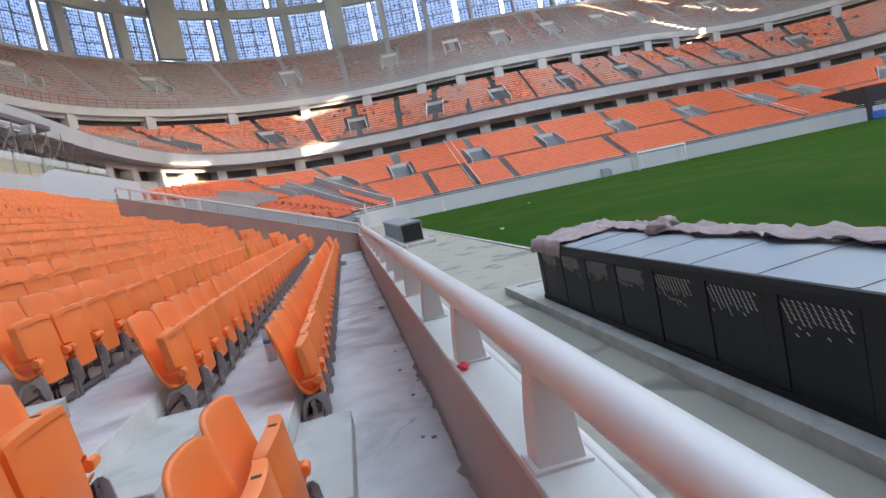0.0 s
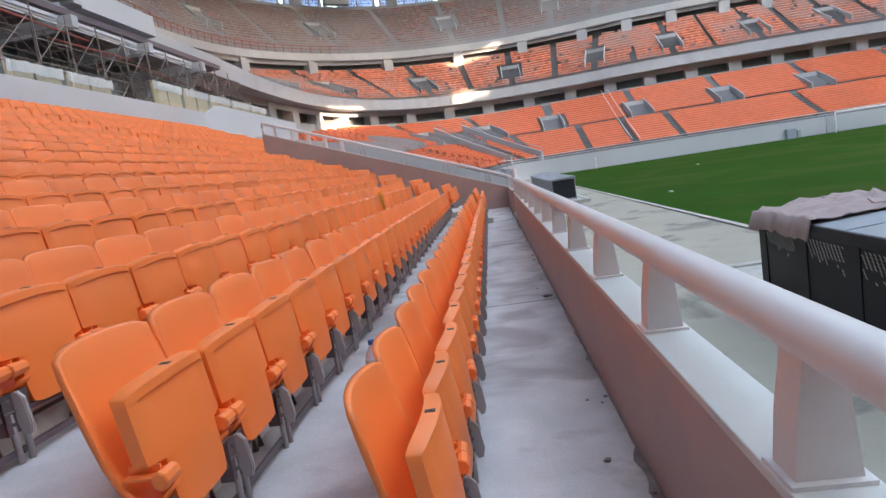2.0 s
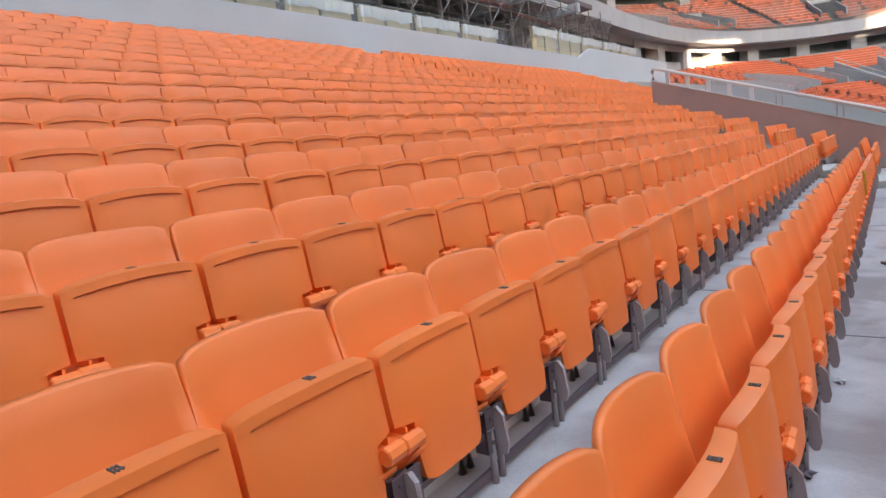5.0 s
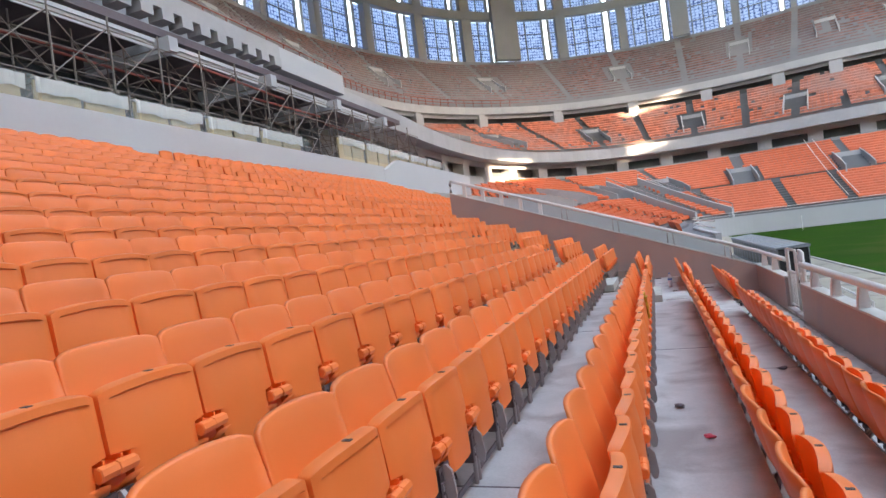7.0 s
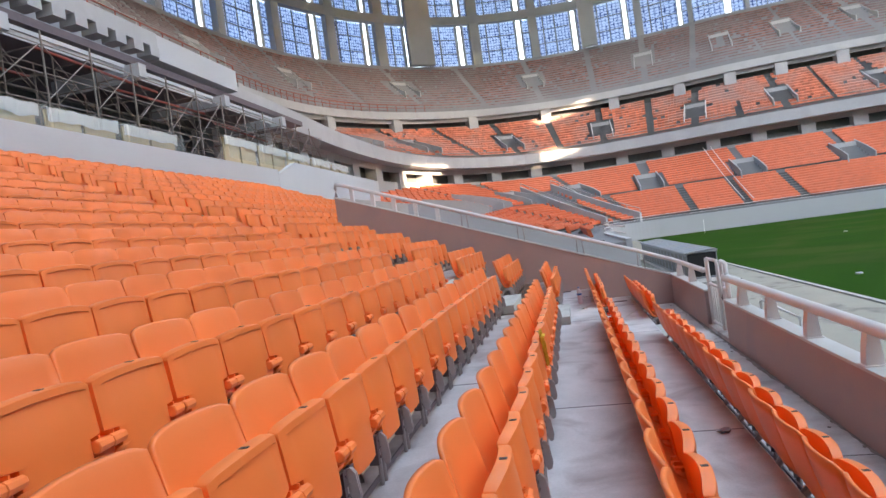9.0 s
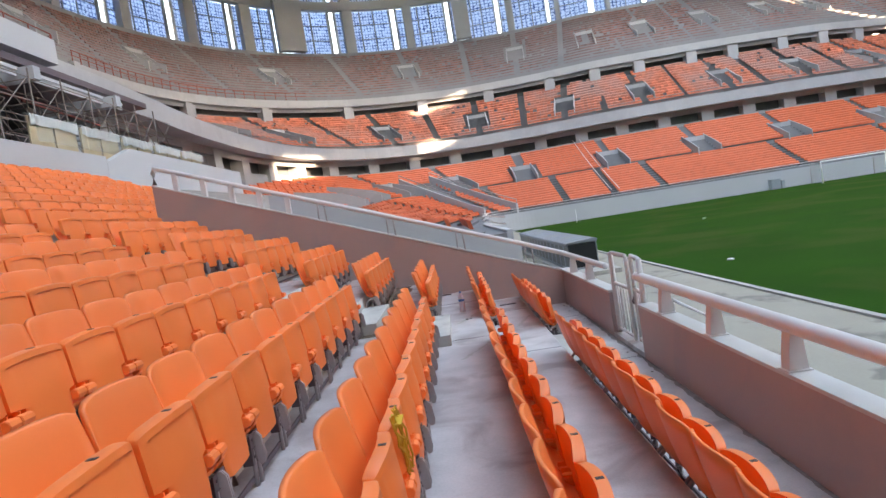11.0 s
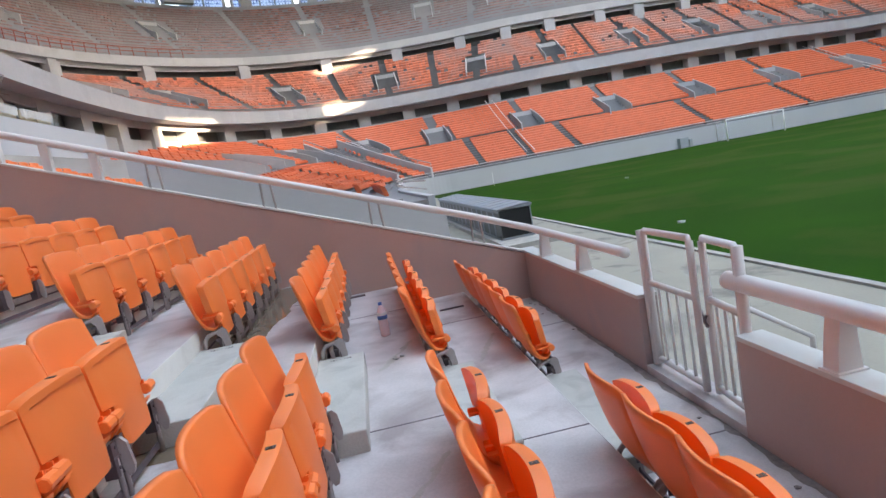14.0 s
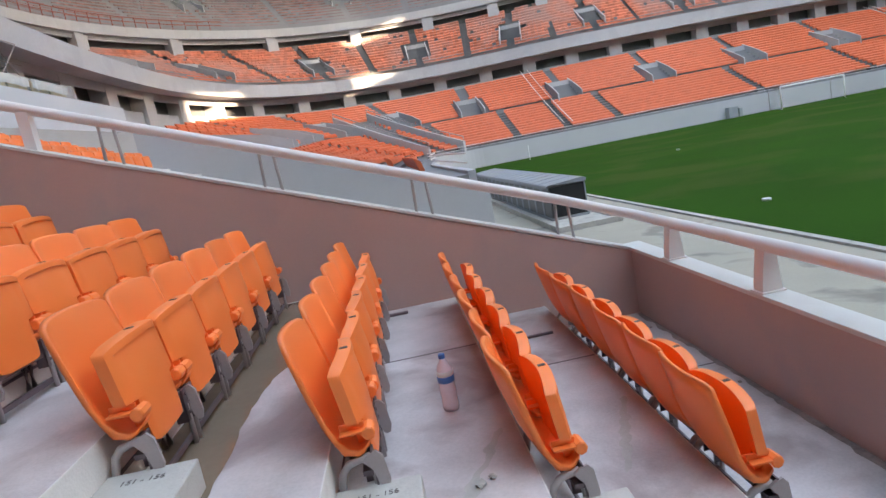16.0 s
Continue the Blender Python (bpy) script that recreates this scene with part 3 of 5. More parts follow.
def grid_seats(name, point, i0, i1, row_list, row_step, gaps, mat, label, high=0.62, missing=0.0, seed=1):
    """Rows of folded seats. point(i, s) is a place; gaps(x_along, r) says where no seat stands."""
    rng = random.Random(seed)
    vs, fs = [], []
    for r in row_list:
        s = (r + 0.72) / row_step
        line = [Vector(point(i, s)) for i in range(i0, i1 + 1)]
        zz = [point(i, (r + 1) / row_step)[2] for i in range(i0, i1 + 1)]
        for j in range(len(line) - 1):
            a, b2 = line[j], line[j + 1]
            ln = (b2.xy - a.xy).length
            cnt = max(1, round(ln / 0.52))
            way = (b2 - a) / cnt
            side = Vector((way.y, -way.x, 0)).normalized() * 0.06
            if (point(i0 + j, 0.0)[0] - a.x) * side.x + (point(i0 + j, 0.0)[1] - a.y) * side.y < 0:
                side = -side
            for c in range(cnt):
                if gaps(i0 + j + (c + 0.5) / cnt, r) or rng.random() < missing:
                    continue
                p = a + way * (c + 0.02)
                q = a + way * (c + 0.98)
                z0 = zz[j] + 0.18
                z1 = zz[j] + high + rng.uniform(-0.02, 0.02)
                k = len(vs)
                lean = side * 1.6
                for w, z, o in ((p, z0, side), (q, z0, side), (q, z1, -lean), (p, z1, -lean), (p, z0, side * 3.4), (q, z0, side * 3.4), (q, z1 - 0.12, side * 2.0), (p, z1 - 0.12, side * 2.0)):
                    vs.append((w.x + o.x, w.y + o.y, z))
                fs += [(k, k + 1, k + 2, k + 3), (k + 4, k + 5, k + 6, k + 7), (k + 3, k + 2, k + 6, k + 7), (k, k + 3, k + 7, k + 4), (k + 1, k + 5, k + 6, k + 2)]
    if vs:
        tagged(new(name, slab_mesh(vs, fs, name, mat)), label, "stadium seats", "", "stuff")


def tier2_at(i, s):
    u = 0.6 + (11.2 - 0.6) * s
    x, y, _ = at_ring(i, u, 0)
    return (x, y, FZ + 0.7 + (20.6 - FZ - 0.7) * s)


def tier3_at(i, s):
    u = 10.8 + (26.8 - 10.8) * s
    x, y, _ = at_ring(i, u, 0)
    return (x, y, 22.9 + (35.2 - 22.9) * s)


def station_of(x, y, s, fun):
    return min(range(A0, A1), key=lambda i: (Vector(fun(i, s)).xy - Vector((x, y))).length)


T1_VOMS = [station_of(x, 77, 0.6, tier1_at) for x in (-1.0, 11.0, 23.5, 34.5, 46.5, 60.0, 72.0, 83.0)]
first = T1_VOMS[0]
T1_VOMS = [first - 18, first - 12, first - 6] + T1_VOMS + [T1_VOMS[-1] + 9, T1_VOMS[-1] + 17]
T1_AISLES = [station_of(x, 66, 0.2, tier1_at) + 0.5 for x in (4.5, 12.5, 18.5, 25.0, 40.0, 56.0, 72.0)]
T1_AISLES = [T1_AISLES[0] - 14, T1_AISLES[0] - 7] + T1_AISLES + [T1_AISLES[-1] + 9, T1_AISLES[-1] + 18]
I_END = ring_index(111.0, 0.0)
VOM_R0, VOM_R1 = 13, 18


I_RAMP = station_of(-4.0, 73.0, 0.5, tier1_at)


def gaps1(x, r):
    if abs(x - I_RAMP) < 1.25 and r < 18:
        return True
    if r in (12,):
        return True
    if r < 12:
        return any(abs(x - a) < 0.33 for a in T1_AISLES)
    for v2 in T1_VOMS:
        if abs(x - v2) < (1.0 if r <= VOM_R1 else 0.35):
            return True
    return False


def block_mesh_rows(prefix, fun, i0, i1, rows, total, gaps, mat_of, label_of, size, **kw):
    n = 0
    for a in range(i0, i1, size):
        grid_seats(prefix, fun, a, min(a + size, i1), rows, total, gaps, mat_of(a), label_of(a), seed=a + total, **kw)
        n += 1


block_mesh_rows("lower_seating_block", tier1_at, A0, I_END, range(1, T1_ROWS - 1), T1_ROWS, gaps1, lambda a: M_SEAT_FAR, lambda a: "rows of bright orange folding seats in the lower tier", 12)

T2_VOMS = list(range(I_GAL + 4, I_END, 6))
T3_VOMS = list(range(I_SCAF + 6, I_END, 6))


def gaps2(x, r):
    return any(abs(x - v2) < (0.75 if 4 <= r <= 9 else 0.2) for v2 in T2_VOMS) or any(abs(x - v2 - 3) < 0.16 for v2 in T2_VOMS)


def gaps3(x, r):
    return any(abs(x - v2) < (0.75 if 8 <= r <= 13 else 0.16) for v2 in T3_VOMS) or any(abs(x - v2 - 3) < 0.14 for v2 in T3_VOMS)


def mat2(a):
    return M_SEAT_DUSTY if a < I_END - 26 else M_SEAT_FAR


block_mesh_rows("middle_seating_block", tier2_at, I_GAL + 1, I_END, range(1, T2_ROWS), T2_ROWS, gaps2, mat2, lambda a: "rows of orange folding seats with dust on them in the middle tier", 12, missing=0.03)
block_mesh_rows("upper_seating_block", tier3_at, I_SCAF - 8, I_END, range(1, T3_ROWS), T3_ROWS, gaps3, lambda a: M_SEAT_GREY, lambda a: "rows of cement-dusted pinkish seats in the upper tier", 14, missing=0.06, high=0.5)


def vomitory(fun, i, s0, s1, label, rise=1.9):
    """A walled stair mouth in a tier: two side walls, a doorway with its shade as a dark block, and a head."""
    base = Vector(fun(i, s0))
    back = Vector(fun(i, s1))
    out = (back - base)
    out.z = 0
    depth = out.length
    out.normalize()
    tan = Vector((-out.y, out.x, 0))
    w = 1.45

    def at3(along, side, z):
        p = base + out * along + tan * side
        return (p.x, p.y, z)

    def wedge(s_a, s_b):
        bm2 = bmesh.new()
        quads = []
        for side in (s_a, s_b):
            quads.append([bm2.verts.new(at3(a2, side, z)) for a2, z in ((-1.0, base.z - 0.4), (-1.0, base.z + 0.9), (depth * 0.2, base.z + 1.35 + rise * 0.2), (depth, back.z + 0.85), (depth, base.z - 0.4))])
        bm2.faces.new(quads[0])
        bm2.faces.new(quads[1][::-1])
        for k in range(5):
            bm2.faces.new((quads[0][k], quads[1][k], quads[1][(k + 1) % 5], quads[0][(k + 1) % 5]))
        return bm2

    bm2 = bmesh.new()
    zt = back.z + 0.6
    vs8 = [bm2.verts.new(at3(a2, sd, z)) for z in (base.z + rise, zt) for a2, sd in ((depth * 0.86, -w), (depth, -w), (depth, w), (depth * 0.86, w))]
    for fc in ((3, 2, 1, 0), (4, 5, 6, 7), (0, 1, 5, 4), (1, 2, 6, 5), (2, 3, 7, 6), (3, 0, 4, 7)):
        bm2.faces.new([vs8[k] for k in fc])
    top = thing("stair_mouth", bm2, M_FASCIA, label, "vomitory", "stair mouths")
    part("side_wall", wedge(-w - 0.15, -w), M_FASCIA, top)
    part("side_wall", wedge(w, w + 0.15), M_FASCIA, top)
    bm3 = bmesh.new()
    q = [bm3.verts.new(at3(a2, sd, z)) for z in (base.z - 0.3, base.z + rise) for a2, sd in ((depth * 0.88, -w), (depth * 0.98, -w), (depth * 0.98, w), (depth * 0.88, w))]
    for fc in ((3, 2, 1, 0), (4, 5, 6, 7), (0, 1, 5, 4), (1, 2, 6, 5), (2, 3, 7, 6), (3, 0, 4, 7)):
        bm3.faces.new([q[k] for k in fc])
    part("doorway", bm3, M_DARK, top, "dark block for the shade in the open doorway")


for i in T1_VOMS:
    vomitory(tier1_at, i, 13 / T1_ROWS, 19 / T1_ROWS, "grey concrete stair mouth in the lower tier")
for side, name in ((-2.6, "ramp_wall"), (2.6, "ramp_wall")):
    bm2 = bmesh.new()
    out = (Vector(tier1_at(I_RAMP, 0.6)) - Vector(tier1_at(I_RAMP, 0.0)))
    out.z = 0
    out.normalize()
    tan = Vector((-out.y, out.x, 0))
    rings = []
    for n in range(9):
        q = Vector(tier1_at(I_RAMP, 0.7 * n / 8))
        ring = []
        for off, dz in ((0, -1.2), (0.3, -1.2), (0.3, 1.45), (0, 1.45)):
            p = q + tan * (side + off)
            ring.append(bm2.verts.new((p.x, p.y, q.z + dz)))
        rings.append(ring)
    bm2.faces.new(rings[0])
    bm2.faces.new(rings[-1][::-1])
    for ra, rb in zip(rings, rings[1:]):
        for k in range(4):
            bm2.faces.new((ra[k], ra[(k + 1) % 4], rb[(k + 1) % 4], rb[k]))
    tagged(new(name, finish(bm2, name, M_PAINT)), "grey wall beside the corner ramp", "wall", "", "structure")
    bm3 = bmesh.new()
    tube(bm3, [Vector(tier1_at(I_RAMP, 0.7 * n / 8)) + tan * (side + 0.15) + Vector((0, 0, 1.95)) for n in range(9)], 0.05, 6)
    for n in range(9):
        q = Vector(tier1_at(I_RAMP, 0.7 * n / 8)) + tan * (side + 0.15)
        tube(bm3, [q + Vector((0, 0, 1.4)), q + Vector((0, 0, 1.95))], 0.04, 6)
    thing("ramp_rail", bm3, M_STEEL, "grey steel rail on the ramp wall", "handrail", "ramp rails")
for x in (T1_AISLES[4], T1_AISLES[8]):
    bm3 = bmesh.new()
    for off in (-0.5, 0.5):
        pts = [Vector(tier1_at(int(x), s0)).lerp(Vector(tier1_at(int(x) + 1, s0)), x - int(x)) + Vector((off, 0, 1.0)) for s0 in (0.04, 0.25, 0.5, 0.75, 0.98)]
        tube(bm3, pts, 0.045, 6)
    thing("block_rail", bm3, M_RAIL, "pale double rail dividing two seat blocks", "handrail", "block rails")
bm3 = bmesh.new()
pts = []
for i in range(A0, A1 + 1, 2):
    p = front_point(i)
    if not pts or (Vector((p.x, p.y, 1.9)) - pts[-1]).length > 1.0:
        pts.append(Vector((p.x, p.y, 1.9)))
tube(bm3, pts, 0.035, 5)
tube(bm3, [p - Vector((0, 0, 0.3)) for p in pts], 0.025, 5)
thing("front_rail", bm3, M_RAIL, "thin pale rail on top of the long front wall", "handrail")
for i in T2_VOMS:
    vomitory(tier2_at, i, 4 / T2_ROWS, 9 / T2_ROWS, "pale concrete stair mouth in the middle tier")
for i in T3_VOMS:
    vomitory(tier3_at, i, 8 / T3_ROWS, 13 / T3_ROWS, "pale concrete stair mouth in the upper tier")


def stairs_between(fun, x, s0, s1, n, label):
    """Dark-edged aisle steps up a tier."""
    i = int(x)
    fr = x - i
    bm2 = bmesh.new()
    for k in range(n):
        s = s0 + (s1 - s0) * k / n
        a = Vector(fun(i, s)).lerp(Vector(fun(i + 1, s)), fr)
        b2 = Vector(fun(i, s + 0.5 / T1_ROWS)).lerp(Vector(fun(i + 1, s + 0.5 / T1_ROWS)), fr)
        out = (b2 - a)
        out.z = 0
        out.normalize()
        tan = Vector((-out.y, out.x, 0)) * 0.6
        c = a + out * 0.05
        z = Vector(fun(i, (math.floor(s * T1_ROWS) + 1) / T1_ROWS)).z
        q = [bm2.verts.new((c + tan * sg + out * o + Vector((0, 0, 0))).xy.to_3d() + Vector((0, 0, zz))) for zz in (z - 0.05, z + 0.17) for sg, o in ((-1, 0), (-1, 0.35), (1, 0.35), (1, 0))]
        for fc in ((3, 2, 1, 0), (4, 5, 6, 7), (0, 1, 5, 4), (1, 2, 6, 5), (2, 3, 7, 6), (3, 0, 4, 7)):
            bm2.faces.new([q[k2] for k2 in fc])
    tagged(new("aisle_steps", finish(bm2, "aisle_steps", M_BAND)), label, "steps", "aisle steps", "structure")


for x in T1_AISLES:
    stairs_between(tier1_at, x, 1 / T1_ROWS, 12 / T1_ROWS, 22, "dark aisle steps between seat blocks")

# ---- near seats ----


def shell_outline():
    """Side profile of the seat back: centre line (x, z) from top to the foot under the hinge."""
    return [(-0.105, 0.735), (-0.092, 0.66), (-0.070, 0.56), (-0.046, 0.47), (-0.022, 0.39), (0.006, 0.325), (0.036, 0.285), (0.072, 0.268), (0.108, 0.273), (0.136, 0.300)]


def back_mesh():
    prof = shell_outline()
    nu = 12
    bm2 = bmesh.new()
    layers = []
    for off in (0.0, -0.022):
        rows = []
        for j, (x, z) in enumerate(prof):
            t = j / (len(prof) - 1)
            half = (0.2238, 0.2238, 0.2238, 0.2238, 0.2238, 0.222, 0.219, 0.214, 0.208, 0.198)[j]
            row = []
            for k in range(nu + 1):
                s = -1 + 2 * k / nu
                y = s * half
                drop = 0.0
                if j == 0:
                    drop = -0.016 * abs(s) ** 10 - 0.010 * s * s
                if j == 1:
                    drop = -0.006 * s * s
                cup = 0.044 * (s * s - 0.4) * (1 - t * 0.6) if j < 8 else 0.0
                yy = y * (0.975 if j == 0 else 1)
                nx = off * (1 if j < 7 else 0.2)
                nz = 0.0 if j < 6 else off * 0.9
                row.append(bm2.verts.new((x + cup + nx, yy, z + drop + nz)))
            rows.append(row)
        layers.append(rows)
    for rows, flip in zip(layers, (False, True)):
        for a, b2 in zip(rows, rows[1:]):
            for k in range(nu):
                q = (a[k], a[k + 1], b2[k + 1], b2[k])
                bm2.faces.new(q[::-1] if flip else q)
    f0, f1 = layers
    loop0 = f0[0] + [r[-1] for r in f0[1:]] + f0[-1][::-1][1:] + [r[0] for r in f0[::-1][1:-1]]
    loop1 = f1[0] + [r[-1] for r in f1[1:]] + f1[-1][::-1][1:] + [r[0] for r in f1[::-1][1:-1]]
    n = len(loop0)
    for k in range(n):
        bm2.faces.new((loop0[k], loop1[k], loop1[(k + 1) % n], loop0[(k + 1) % n]))
    rim = set(loop0)
    edges = [e for e in bm2.edges if e.verts[0] in rim and e.verts[1] in rim and any(len(set(fc.verts) & rim) == 2 and any(v3 in loop1 for v3 in fc.verts) for fc in e.link_faces)]
    bmesh.ops.bevel(bm2, geom=edges, offset=0.009, offset_type="OFFSET", segments=2, profile=0.5, affect="EDGES")
    return finish(bm2, "backrest", M_SEAT, True)


def flap_mesh():
    """The folded-up seat pan: arched top, face bowed forward, a raised lip above a recess, notched lower corners."""
    bm2 = bmesh.new()
    nu = 14
    levels = [("top", 0.0), ("top", 0.006), ("top", 0.034), ("top", 0.038), (0.50, 0), (0.44, 0), (0.378, 0), (0.372, 0), (0.32, 0), (0.26, 0), (0.215, 0), (0.185, 0)]

    def spot(j, k, front):
        s2 = -1 + 2 * k / nu
        level, under = levels[j]
        half = 0.2165 if j < 7 else 0.150 - 0.006 * max(0, j - 9)
        if j == 0:
            half *= 0.985
        y = s2 * half
        z = level
        if level == "top":
            z = 0.592 + 0.020 * (1 - s2 * s2) - 0.010 * abs(s2) ** 12 - under
        elif j == 11:
            z = level + 0.012 * abs(s2) ** 6
        x = 0.085 + (0.585 - z) * 0.13
        bow = 0.034 * (1 - (y / 0.2165) ** 2) * (1.0 if z > 0.45 else max(0.25, (z - 0.1) / 0.35))
        if not front:
            return (x + bow * 0.9 - 0.050, y, z)
        dent = 0.0
        if j in (3, 4, 5) and abs(s2) < 0.83:
            dent = (0.012, 0.006, 0.002)[j - 3]
        if j == 0:
            dent = 0.012
        if abs(s2) == 1:
            dent += 0.006
        return (x + bow - dent, y, z)

    sheets = [[[bm2.verts.new(spot(j, k, front)) for k in range(nu + 1)] for j in range(len(levels))] for front in (True, False)]
    for rows, flip in zip(sheets, (False, True)):
        for a, b2 in zip(rows, rows[1:]):
            for k in range(nu):
                q = (a[k], a[k + 1], b2[k + 1], b2[k])
                bm2.faces.new(q[::-1] if flip else q)
    f0, f1 = sheets
    loop0 = f0[0] + [r[-1] for r in f0[1:]] + f0[-1][::-1][1:] + [r[0] for r in f0[::-1][1:-1]]
    loop1 = f1[0] + [r[-1] for r in f1[1:]] + f1[-1][::-1][1:] + [r[0] for r in f1[::-1][1:-1]]
    for k in range(len(loop0)):
        n2 = (k + 1) % len(loop0)
        bm2.faces.new((loop0[k], loop1[k], loop1[n2], loop0[n2]))
    me2 = finish(bm2, "seat_pan", M_SEAT, True)
    me2.set_sharp_from_angle(angle=radians(38))
    return me2


def stub_mesh():
    """The short round hinge cover that fills a lower notch of the pan."""
    bm2 = bmesh.new()
    rings = []
    for y, r in ((-0.040, 0.022), (-0.036, 0.027), (0.0, 0.025), (0.036, 0.023), (0.040, 0.019)):
        rings.append([bm2.verts.new((0.138 + r * math.cos(2 * math.pi * k / 8), y, 0.338 + r * 1.05 * math.sin(2 * math.pi * k / 8))) for k in range(8)])
    for a, b2 in zip(rings, rings[1:]):
        for k in range(8):
            bm2.faces.new((a[k], a[(k + 1) % 8], b2[(k + 1) % 8], b2[k]))
    bm2.faces.new(rings[0][::-1])
    bm2.faces.new(rings[-1])
    box(bm2, 0.030, 0.128, -0.038, 0.038, 0.345, 0.352)
    box(bm2, 0.03, 0.125, -0.004, 0.004, 0.33, 0.375)
    return finish(bm2, "hinge_cover", M_SEAT)


def bracket_mesh():
    bm2 = bmesh.new()
    outline = [(0.090, 0.235), (0.118, 0.255), (0.150, 0.265), (0.172, 0.24), (0.184, 0.14), (0.174, 0.105), (0.154, 0.10), (0.140, 0.13), (0.126, 0.19)]
    prism(bm2, outline, -0.006, 0.006)
    bmesh.ops.triangulate(bm2, faces=[f2 for f2 in bm2.faces if len(f2.verts) > 4])
    return finish(bm2, "bracket", M_STEEL)


def plate_mesh():
    """The dark folded plate under the hinge cover, with two dark bolt heads."""
    bm2 = boxes((0.128, 0.136, -0.048, 0.010, 0.115, 0.262), (0.085, 0.136, -0.048, -0.042, 0.115, 0.255), bevel=0.0)
    for y, z in ((-0.018, 0.235), (-0.018, 0.15)):
        tube(bm2, [(0.134, y, z), (0.141, y, z)], 0.008, 6)
    tube(bm2, [(0.134, -0.046, 0.195), (0.140, -0.02, 0.195), (0.140, 0.008, 0.195)], 0.004, 4)
    return finish(bm2, "hinge_plate", M_DARKSTEEL)


def leg_mesh(sides=8):
    """A bent tube from under the hinge back to the riser and down, with a short front prop."""
    bm2 = bmesh.new()
    tube(bm2, [(0.120, 0, 0.234), (0.08, 0, 0.230), (0.035, 0, 0.216), (0.008, 0, 0.185), (-0.006, 0, 0.13), (-0.010, 0, 0.0)], 0.016, sides)
    tube(bm2, [(0.125, 0, 0.205), (0.128, 0, 0.12), (0.128, 0, 0.0)], 0.012, 6)
    return finish(bm2, "leg", M_STEEL, True)


def rail_mesh():
    return finish(boxes((0.085, 0.125, -0.225, 0.225, 0.170, 0.190), (-0.034, -0.028, -0.225, 0.225, 0.085, 0.100), (0.112, 0.124, -0.225, 0.225, 0.03, 0.055)), "seat_rail", M_DARKSTEEL)


def number_mesh():
    """The small stamped plate on top of the pan."""
    return finish(boxes((0.072, 0.1040, -0.035, -0.028, 0.604, 0.6145), (0.072, 0.104, -0.017, -0.010, 0.604, 0.6145), (0.072, 0.104, 0.001, 0.008, 0.604, 0.6145), (0.075, 0.081, -0.035, 0.008, 0.604, 0.6146), (0.094, 0.100, -0.028, 0.014, 0.604, 0.6146)), "number_plate", M_INK)


ME = dict(back=back_mesh(), pan=flap_mesh(), stub=stub_mesh(), plate=plate_mesh(), bracket=bracket_mesh(), leg=leg_mesh(), rail=rail_mesh(), number=number_mesh())
SEAT_LABEL = "bright orange plastic folding seat with raised pan on bent steel legs"


def seat(full):
    top = new("folding_seat", ME["rail"])
    tagged(top, SEAT_LABEL, "stadium seat", "folding seats")
    part("backrest", ME["back"], None, top)
    part("seat_pan", ME["pan"], None, top)
    if full:
        for y in (-0.190, 0.190):
            part("hinge_cover", ME["stub"], None, top).location.y = y
            part("bracket", ME["bracket"], None, top, "grey steel bracket").location.y = y * 1.17
            plate = part("hinge_plate", ME["plate"], None, top, "dark steel hinge plate")
            plate.location.y = y * 1.13
            plate.scale.y = 1 if y > 0 else -1
        part("leg", ME["leg"], None, top).location.y = -0.2
        part("leg", ME["leg"], None, top).location.y = 0.2
        part("number_plate", ME["number"], None, top, "small dark stamped seat number").scale.y = 0.42
    else:
        part("hinge_cover", ME["stub"], None, top).location.y = 0.190
        part("bracket", ME["bracket"], None, top, "grey steel bracket").location.y = 0.219
        part("hinge_plate", ME["plate"], None, top, "dark steel hinge plate").location.y = 0.216
    return top


full_seat, plain_seat = seat(True), seat(False)
rng = random.Random(4)
first_full, first_plain = True, True


def seat_place(k, y):
    """Seats of the wider-set last block are a little broader."""
    lean = rng.uniform(-0.6, 0.6)
    wide = 1.06 if k <= LOW_ROWS and y > -3.0 else 1.0
    return pose(riser_x(k) + 0.04, y, tread_z(k), 0, lean, rng.uniform(-0.8, 0.8)) @ Matrix.Diagonal((1, wide, 1, 1))


SEAT_PITCH = 0.45


def seat_ys(k):
    ys = [-18.10 - SEAT_PITCH * i for i in range(20, -1, -1)] if k <= 6 else []
    ys += [-16.355 + SEAT_PITCH * i for i in range(27)]
    if k <= LOW_ROWS:
        ys += [-2.80 + 0.470 * i for i in range(6)]
    else:
        ys += [-2.75 + 0.5 * i for i in range(27 if k < 16 else 26)]
    return ys


single = [("backrest", ME["back"]), ("seat_pan", ME["pan"])]


def seat_row_stuff(k, ys):
    """Seats of an upper row, too far off to pick apart, joined into one mesh."""
    vs, fs = [], []
    for y in ys:
        m = seat_place(k, y)
        for _, me in single:
            o = len(vs)
            vs += [tuple(m @ v2.co) for v2 in me.vertices]
            fs += [tuple(o + q for q in p2.vertices) for p2 in me.polygons]
    me2 = slab_mesh(vs, fs, "seat_row", M_SEAT)
    me2.shade_smooth()
    me2.set_sharp_from_angle(angle=radians(35))
    tagged(new("seat_row", me2), "long row of bright orange folding seats in the upper part of the bank", "stadium seats", "", "stuff")


